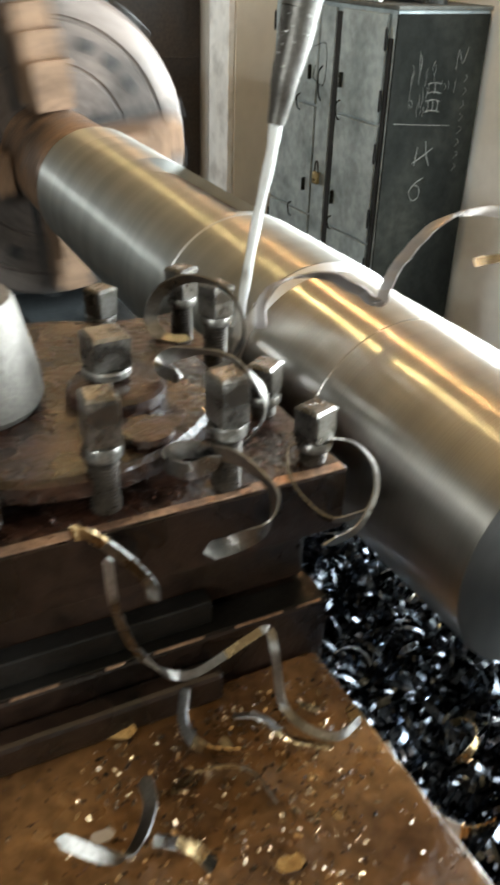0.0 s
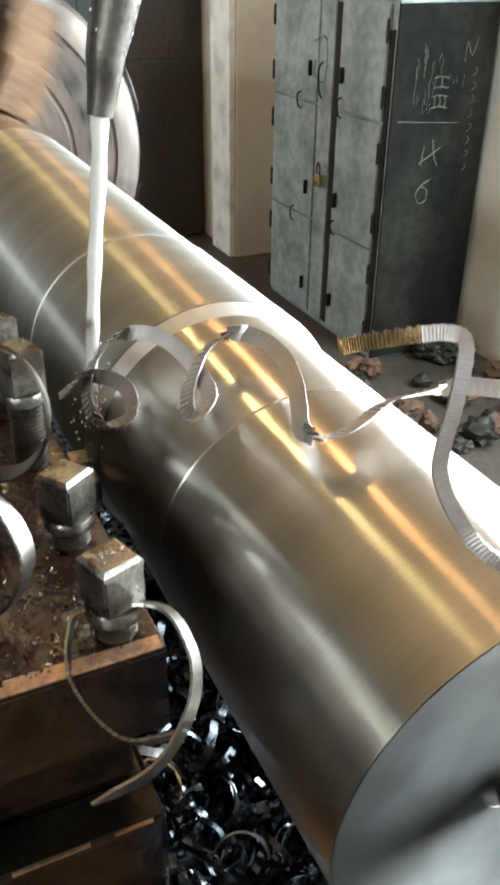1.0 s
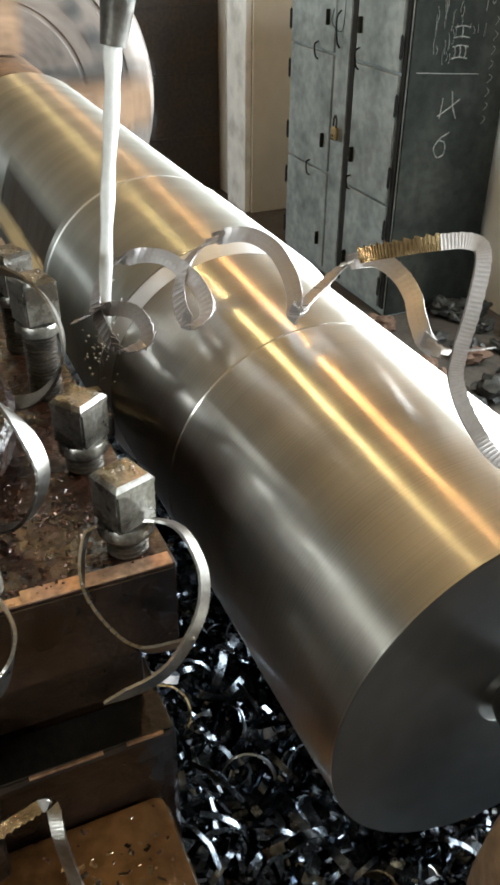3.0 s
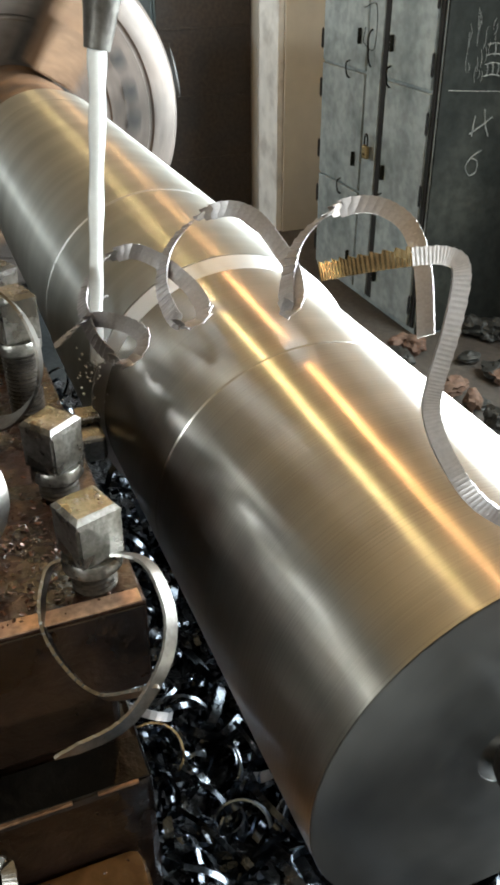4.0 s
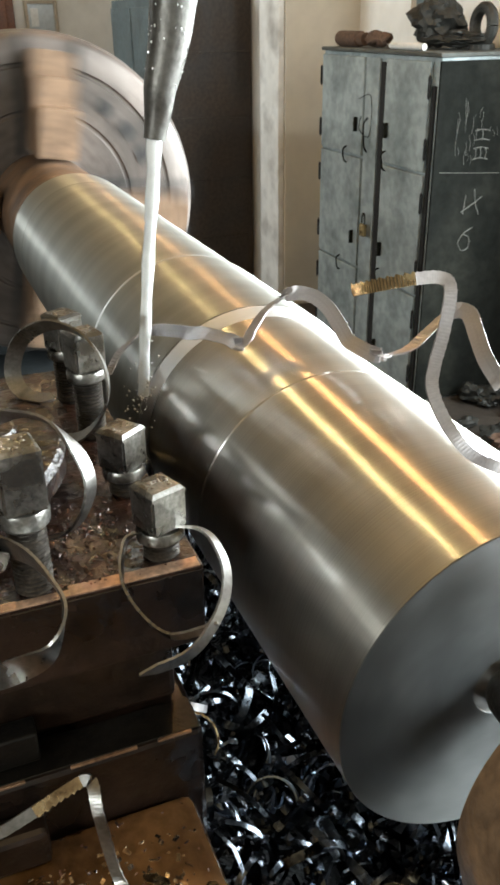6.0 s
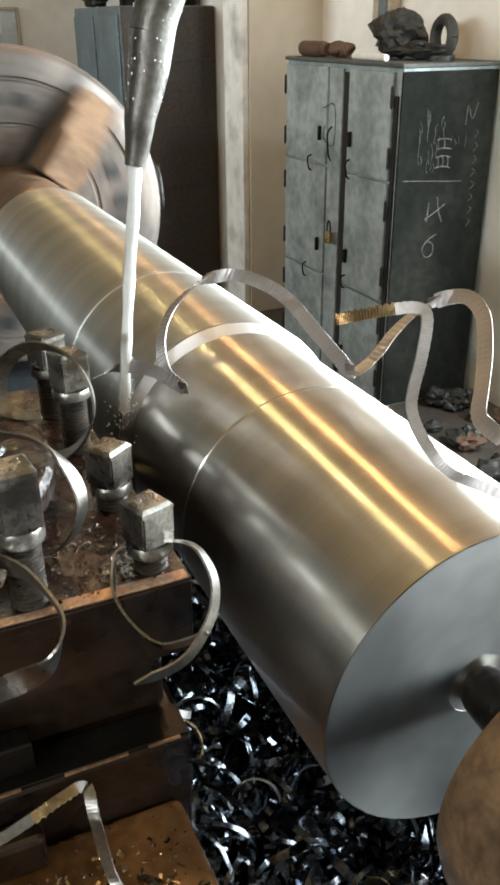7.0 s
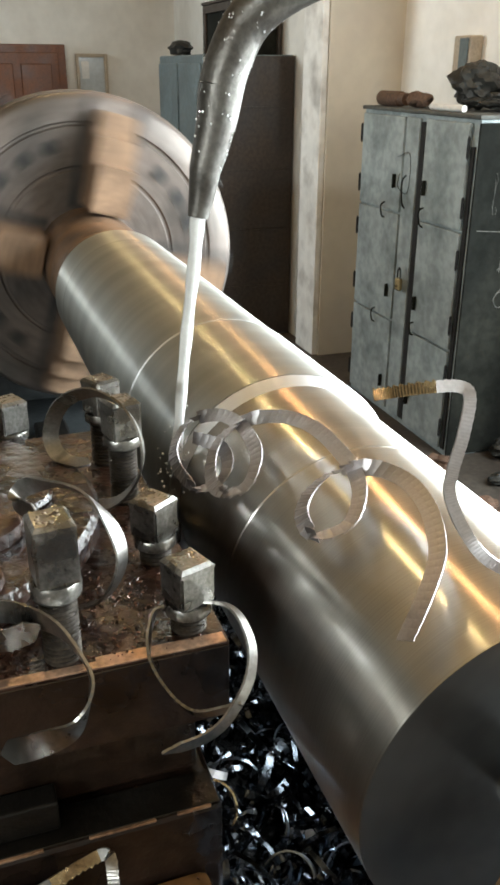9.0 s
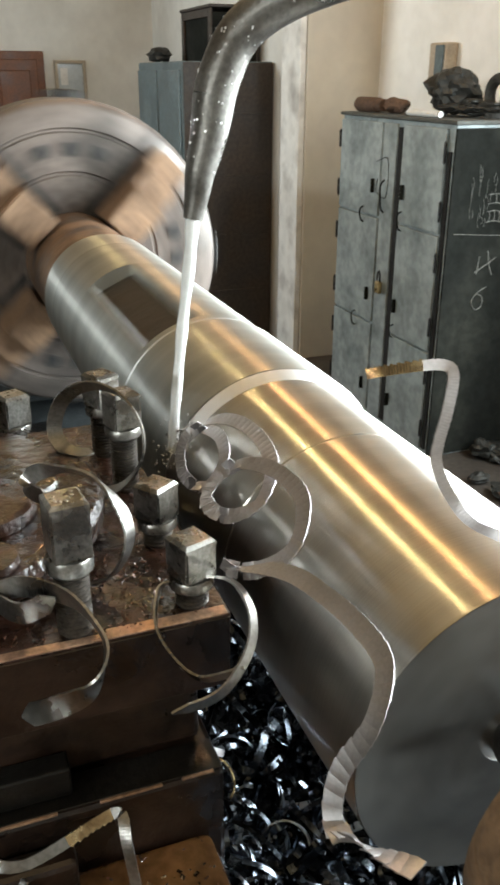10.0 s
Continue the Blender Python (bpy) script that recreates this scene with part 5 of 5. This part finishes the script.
chip_row(5.5, [(0.003, -0.127, 1.266), (-0.008, -0.119, 1.279), (-0.014, -0.105, 1.291), (-0.008, -0.090, 1.302), (0.004, -0.076, 1.306), (0.019, -0.064, 1.309), (0.036, -0.056, 1.310), (0.054, -0.051, 1.310), (0.074, -0.049, 1.309), (0.093, -0.049, 1.307), (0.112, -0.052, 1.306), (0.130, -0.055, 1.302), (0.134, -0.057, 1.302), (0.116, -0.051, 1.305), (0.100, -0.043, 1.311), (0.084, -0.034, 1.318), (0.072, -0.021, 1.326), (0.071, -0.006, 1.337), (0.085, 0.006, 1.342), (0.103, 0.011, 1.339), (0.121, 0.010, 1.333), (0.139, 0.007, 1.326), (0.157, 0.002, 1.322), (0.175, -0.002, 1.318), (0.194, -0.003, 1.316), (0.199, 0.012, 1.318), (0.191, 0.027, 1.327), (0.182, 0.041, 1.337), (0.178, 0.055, 1.349), (0.188, 0.065, 1.355), (0.206, 0.063, 1.347), (0.223, 0.061, 1.339), (0.239, 0.060, 1.328)])
chip_row(7, [(0.000, -0.120, 1.277), (0.009, -0.104, 1.285), (0.024, -0.091, 1.290), (0.042, -0.082, 1.291), (0.061, -0.076, 1.290), (0.076, -0.069, 1.286), (0.058, -0.076, 1.292), (0.039, -0.074, 1.297), (0.021, -0.069, 1.306), (0.007, -0.060, 1.317), (-0.002, -0.047, 1.329), (-0.002, -0.031, 1.341), (0.006, -0.015, 1.350), (0.021, -0.002, 1.354), (0.040, 0.006, 1.354), (0.059, 0.012, 1.352), (0.078, 0.016, 1.348), (0.098, 0.017, 1.343), (0.117, 0.017, 1.337), (0.137, 0.017, 1.332), (0.156, 0.018, 1.326), (0.176, 0.020, 1.321), (0.180, 0.034, 1.332), (0.176, 0.049, 1.344), (0.176, 0.065, 1.356), (0.182, 0.082, 1.366), (0.197, 0.093, 1.371), (0.216, 0.092, 1.365), (0.231, 0.084, 1.354), (0.244, 0.075, 1.342), (0.257, 0.064, 1.331), (0.270, 0.054, 1.319), (0.289, 0.055, 1.314)])
chip_row(7.5, [(0.018, -0.106, 1.282), (0.024, -0.092, 1.287), (0.029, -0.079, 1.294), (0.030, -0.066, 1.301), (0.023, -0.055, 1.309), (0.012, -0.052, 1.318), (-0.000, -0.052, 1.328), (-0.010, -0.046, 1.338), (-0.015, -0.037, 1.350), (-0.013, -0.025, 1.358), (-0.006, -0.011, 1.362), (0.004, -0.000, 1.363), (0.017, 0.008, 1.361), (0.032, 0.013, 1.358), (0.045, 0.018, 1.353), (0.034, 0.013, 1.356), (0.020, 0.010, 1.362), (0.008, 0.009, 1.371), (-0.002, 0.009, 1.383), (-0.009, 0.010, 1.396), (-0.012, 0.012, 1.411), (-0.012, 0.018, 1.426), (-0.011, 0.025, 1.439), (-0.008, 0.036, 1.450), (-0.003, 0.049, 1.457), (0.003, 0.062, 1.462), (0.010, 0.076, 1.465), (0.017, 0.089, 1.467), (0.025, 0.102, 1.467), (0.033, 0.115, 1.464), (0.041, 0.128, 1.461), (0.050, 0.140, 1.461), (0.058, 0.153, 1.463)])
chip_row(8, [(0.068, -0.102, 1.264), (0.053, -0.105, 1.269), (0.038, -0.104, 1.275), (0.026, -0.098, 1.284), (0.016, -0.090, 1.294), (0.010, -0.078, 1.304), (0.014, -0.065, 1.312), (0.024, -0.053, 1.317), (0.038, -0.045, 1.319), (0.053, -0.040, 1.318), (0.069, -0.037, 1.316), (0.086, -0.037, 1.314), (0.102, -0.039, 1.312), (0.118, -0.043, 1.311), (0.133, -0.047, 1.308), (0.147, -0.052, 1.302), (0.144, -0.054, 1.303), (0.130, -0.050, 1.308), (0.116, -0.041, 1.312), (0.105, -0.031, 1.318), (0.098, -0.018, 1.324), (0.101, -0.003, 1.330), (0.113, 0.007, 1.334), (0.127, 0.015, 1.335), (0.143, 0.017, 1.331), (0.158, 0.017, 1.326), (0.174, 0.015, 1.323), (0.190, 0.013, 1.320), (0.206, 0.010, 1.319), (0.222, 0.007, 1.318), (0.238, 0.004, 1.318), (0.255, 0.004, 1.318), (0.271, 0.006, 1.317)])
chip_row(8.2, [(0.076, -0.101, 1.261), (0.058, -0.108, 1.266), (0.039, -0.109, 1.272), (0.024, -0.103, 1.283), (0.012, -0.092, 1.296), (0.009, -0.077, 1.308), (0.016, -0.061, 1.317), (0.032, -0.049, 1.317), (0.052, -0.046, 1.315), (0.070, -0.049, 1.307), (0.080, -0.059, 1.297), (0.062, -0.066, 1.298), (0.043, -0.064, 1.303), (0.026, -0.061, 1.314), (0.012, -0.058, 1.327), (0.002, -0.054, 1.345), (-0.000, -0.046, 1.363), (-0.000, -0.034, 1.379), (0.003, -0.019, 1.391), (0.008, -0.002, 1.401), (0.014, 0.015, 1.411), (0.020, 0.031, 1.420), (0.029, 0.048, 1.423), (0.039, 0.063, 1.415), (0.044, 0.064, 1.396), (0.036, 0.049, 1.393), (0.027, 0.038, 1.406), (0.022, 0.036, 1.425), (0.019, 0.037, 1.445), (0.019, 0.041, 1.465), (0.021, 0.050, 1.483), (0.027, 0.062, 1.496), (0.036, 0.079, 1.501)])
chip_row(8.5, [(0.093, -0.092, 1.266), (0.070, -0.108, 1.260), (0.043, -0.116, 1.266), (0.020, -0.111, 1.281), (0.016, -0.090, 1.297), (0.035, -0.070, 1.303), (0.063, -0.061, 1.301), (0.090, -0.065, 1.295), (0.092, -0.083, 1.281), (0.064, -0.090, 1.280), (0.036, -0.093, 1.286), (0.013, -0.088, 1.303), (0.015, -0.071, 1.320), (0.030, -0.049, 1.309), (0.018, -0.060, 1.325), (0.002, -0.069, 1.347), (-0.006, -0.069, 1.375), (-0.007, -0.056, 1.400), (0.000, -0.031, 1.411), (0.023, -0.015, 1.413), (0.049, -0.003, 1.414), (0.074, -0.003, 1.427), (0.089, -0.021, 1.443), (0.101, -0.046, 1.451), (0.115, -0.071, 1.446), (0.132, -0.094, 1.445), (0.146, -0.117, 1.456), (0.158, -0.136, 1.474), (0.169, -0.152, 1.495), (0.185, -0.164, 1.516), (0.206, -0.173, 1.535), (0.229, -0.178, 1.552), (0.253, -0.181, 1.568)])
chip_row(8.7, [(0.083, -0.095, 1.266), (0.067, -0.109, 1.261), (0.047, -0.115, 1.264), (0.027, -0.115, 1.272), (0.013, -0.106, 1.286), (0.015, -0.088, 1.297), (0.030, -0.074, 1.302), (0.051, -0.067, 1.302), (0.072, -0.064, 1.299), (0.093, -0.067, 1.294), (0.107, -0.079, 1.284), (0.094, -0.092, 1.275), (0.072, -0.092, 1.277), (0.056, -0.083, 1.288), (0.054, -0.067, 1.301), (0.066, -0.052, 1.310), (0.086, -0.043, 1.313), (0.107, -0.039, 1.314), (0.129, -0.038, 1.313), (0.151, -0.040, 1.311), (0.172, -0.045, 1.308), (0.192, -0.052, 1.304), (0.205, -0.066, 1.295), (0.188, -0.072, 1.294), (0.169, -0.066, 1.300), (0.156, -0.052, 1.310), (0.160, -0.032, 1.316), (0.178, -0.021, 1.319), (0.199, -0.016, 1.319), (0.221, -0.017, 1.318), (0.242, -0.021, 1.317), (0.263, -0.027, 1.315), (0.283, -0.034, 1.309)])
chip_row(9, [(0.051, -0.096, 1.283), (0.073, -0.081, 1.282), (0.097, -0.084, 1.273), (0.093, -0.102, 1.260), (0.068, -0.111, 1.261), (0.043, -0.111, 1.271), (0.029, -0.096, 1.286), (0.044, -0.077, 1.297), (0.068, -0.067, 1.299), (0.095, -0.066, 1.298), (0.121, -0.070, 1.293), (0.136, -0.084, 1.279), (0.116, -0.097, 1.269), (0.090, -0.095, 1.273), (0.072, -0.083, 1.287), (0.075, -0.063, 1.302), (0.094, -0.046, 1.311), (0.118, -0.035, 1.315), (0.145, -0.031, 1.316), (0.171, -0.031, 1.315), (0.198, -0.033, 1.314), (0.224, -0.041, 1.310), (0.243, -0.057, 1.302), (0.232, -0.074, 1.292), (0.207, -0.071, 1.297), (0.195, -0.051, 1.309), (0.205, -0.028, 1.317), (0.228, -0.016, 1.319), (0.255, -0.017, 1.319), (0.281, -0.024, 1.316), (0.305, -0.036, 1.312), (0.324, -0.053, 1.305), (0.340, -0.072, 1.294)])
chip_row(9.5, [(-0.012, -0.106, 1.248), (0.007, -0.098, 1.261), (0.029, -0.095, 1.271), (0.053, -0.091, 1.275), (0.077, -0.089, 1.277), (0.101, -0.091, 1.278), (0.124, -0.097, 1.273), (0.125, -0.113, 1.256), (0.104, -0.122, 1.252), (0.089, -0.120, 1.267), (0.104, -0.111, 1.284), (0.124, -0.105, 1.295), (0.147, -0.100, 1.301), (0.171, -0.098, 1.305), (0.196, -0.098, 1.306), (0.219, -0.102, 1.302), (0.235, -0.114, 1.289), (0.225, -0.128, 1.273), (0.208, -0.126, 1.279), (0.224, -0.114, 1.293), (0.245, -0.106, 1.301), (0.269, -0.102, 1.305), (0.290, -0.109, 1.296), (0.298, -0.123, 1.279), (0.299, -0.136, 1.258), (0.318, -0.139, 1.251), (0.340, -0.135, 1.258), (0.362, -0.130, 1.267), (0.384, -0.124, 1.277), (0.408, -0.122, 1.280), (0.416, -0.132, 1.262), (0.409, -0.135, 1.239), (0.403, -0.140, 1.216)])
chip_row(10, [(0.001, -0.100, 1.258), (0.024, -0.089, 1.273), (0.053, -0.083, 1.282), (0.083, -0.081, 1.286), (0.111, -0.088, 1.280), (0.117, -0.105, 1.263), (0.088, -0.114, 1.263), (0.070, -0.107, 1.282), (0.085, -0.090, 1.302), (0.112, -0.081, 1.312), (0.142, -0.077, 1.315), (0.173, -0.079, 1.315), (0.202, -0.086, 1.312), (0.222, -0.103, 1.300), (0.204, -0.119, 1.285), (0.175, -0.123, 1.285), (0.173, -0.105, 1.304), (0.198, -0.093, 1.315), (0.228, -0.087, 1.318), (0.258, -0.089, 1.316), (0.279, -0.104, 1.300), (0.266, -0.121, 1.281), (0.245, -0.132, 1.273), (0.270, -0.120, 1.285), (0.298, -0.112, 1.295), (0.328, -0.108, 1.300), (0.358, -0.105, 1.302), (0.388, -0.106, 1.300), (0.405, -0.120, 1.283), (0.403, -0.134, 1.257), (0.410, -0.139, 1.235), (0.436, -0.138, 1.250), (0.462, -0.130, 1.262)])


def chip_poses(line, facing):
    """The poses of the links, evenly along the line and kept clear of the shaft."""
    line = smooth_line(line, 6)
    for q in line:
        r = math.hypot(q.y, q.z - ZC)
        if q.x < 0.37 and r < 0.1125:
            q.y, q.z = q.y * 0.1125 / r, ZC + (q.z - ZC) * 0.1125 / r
    run = [0.0]
    for a, b in zip(line, line[1:]):
        run.append(run[-1] + (b - a).length)
    spots, i = [], 0
    for k in range(LINKS):
        d = run[-1] * (k + 0.5) / LINKS
        while run[i + 1] < d:
            i += 1
        spots.append(line[i].lerp(line[i + 1], (d - run[i]) / (run[i + 1] - run[i])))
    poses = []
    side, hung = facing @ Vector((0.72, 0.15, 0.62)), facing @ Vector((0.22, 0.0, 0.97))
    for k, q in enumerate(spots):
        d = (spots[min(k + 3, LINKS - 1)] - spots[max(k - 3, 0)]).normalized()
        near = spots[max(k - 12, 0):k + 13]
        out = (q - sum(near, Vector()) / len(near)) / 0.012
        w = side.lerp(hung, min(1.0, max(0.0, (1.24 - q.z) / 0.05))) + 0.30 * out / max(1.0, out.length)
        w = (w - d * w.dot(d)).normalized()
        m = Matrix((d, w, d.cross(w))).transposed().to_4x4()
        poses.append(Matrix.Translation(q) @ m)
    return poses


def motions():
    # the spindle turns about 85 times a minute; the top of the shaft comes towards the operator
    spin = [(round(0.1 * k, 1), 50.78 * k) for k in range(101)]
    walk(SHAFT_OB, [(t, pose(0, 0, ZC, a)) for t, a in spin])
    walk(CHUCK_OB, [(t, pose(0, 0, ZC, 5 + a)) for t, a in spin])
    # the caught chip trembles as the running one tugs at it
    shake = ((0, -0.0100, -0.0105, 0.0), (0.2, -0.0137, -0.0144, -0.0029), (0.5, -0.0021, 0.0006, 0.0051), (1, -0.0031, -0.0012, 0.0036), (1.5, -0.0020, -0.0007, 0.0030),
             (2, 0.0002, 0.0025, 0.0038), (2.5, 0.0001, 0.0028, 0.0046), (4, 0.0007, 0.0024, 0.0024), (4.5, -0.0037, -0.0047, 0.0), (5, 0.0018, 0.0010, -0.0037),
             (5.5, 0.0021, 0.0036, 0.0009), (7, 0.0031, 0.0054, 0.0018), (7.5, 0.0030, 0.0037, -0.0009), (8, -0.0001, 0.0007, 0.0016), (8.5, 0.0, 0.0001, 0.0002),
             (9, 0.0007, 0.0003, -0.0012), (9.5, 0.0010, 0.0023, 0.0016), (10, 0.0007, 0.0011, 0.0001))
    walk(BENT, [(t, pose(x, y, z)) for t, x, y, z in shake])
    # the chip whips about: its links follow the run of the strip, blended from row to row
    facing = look((0.64, -0.27, 1.545), (-0.20, 0.04, 1.13)).to_3x3()
    steps = []
    for k in range(301):
        t = k / 30
        i = max(n for n, row in enumerate(CHIP_ROWS[:-1]) if row[0] <= t + 1e-6)
        (ta, a), (tb, b) = CHIP_ROWS[i], CHIP_ROWS[i + 1]
        u = (t - ta) / (tb - ta)
        u = u * u * (3 - 2 * u)
        steps.append((t, chip_poses([p.lerp(q, u) for p, q in zip(a, b)], facing)))
    half_turn = Euler((0, 0, math.pi)).to_quaternion()
    for n, ob in enumerate(CHIP_LINKS):
        rows, last = [], None
        for t, poses in steps:
            q = poses[n].to_quaternion()
            if last is not None:
                # a link looks the same turned end for end; it never turns by more than a quarter at once
                q = min((q, q @ half_turn), key=lambda v: -abs(v.dot(last)))
                if q.dot(last) < 0:
                    q = -q
                wide = 2 * math.acos(min(1.0, q.dot(last)))
                if wide > 1.4:
                    q = last.slerp(q, 1.4 / wide)
            last = q
            rows.append((t, Matrix.Translation(poses[n].translation) @ q.to_matrix().to_4x4()))
        walk(ob, rows)


motions()
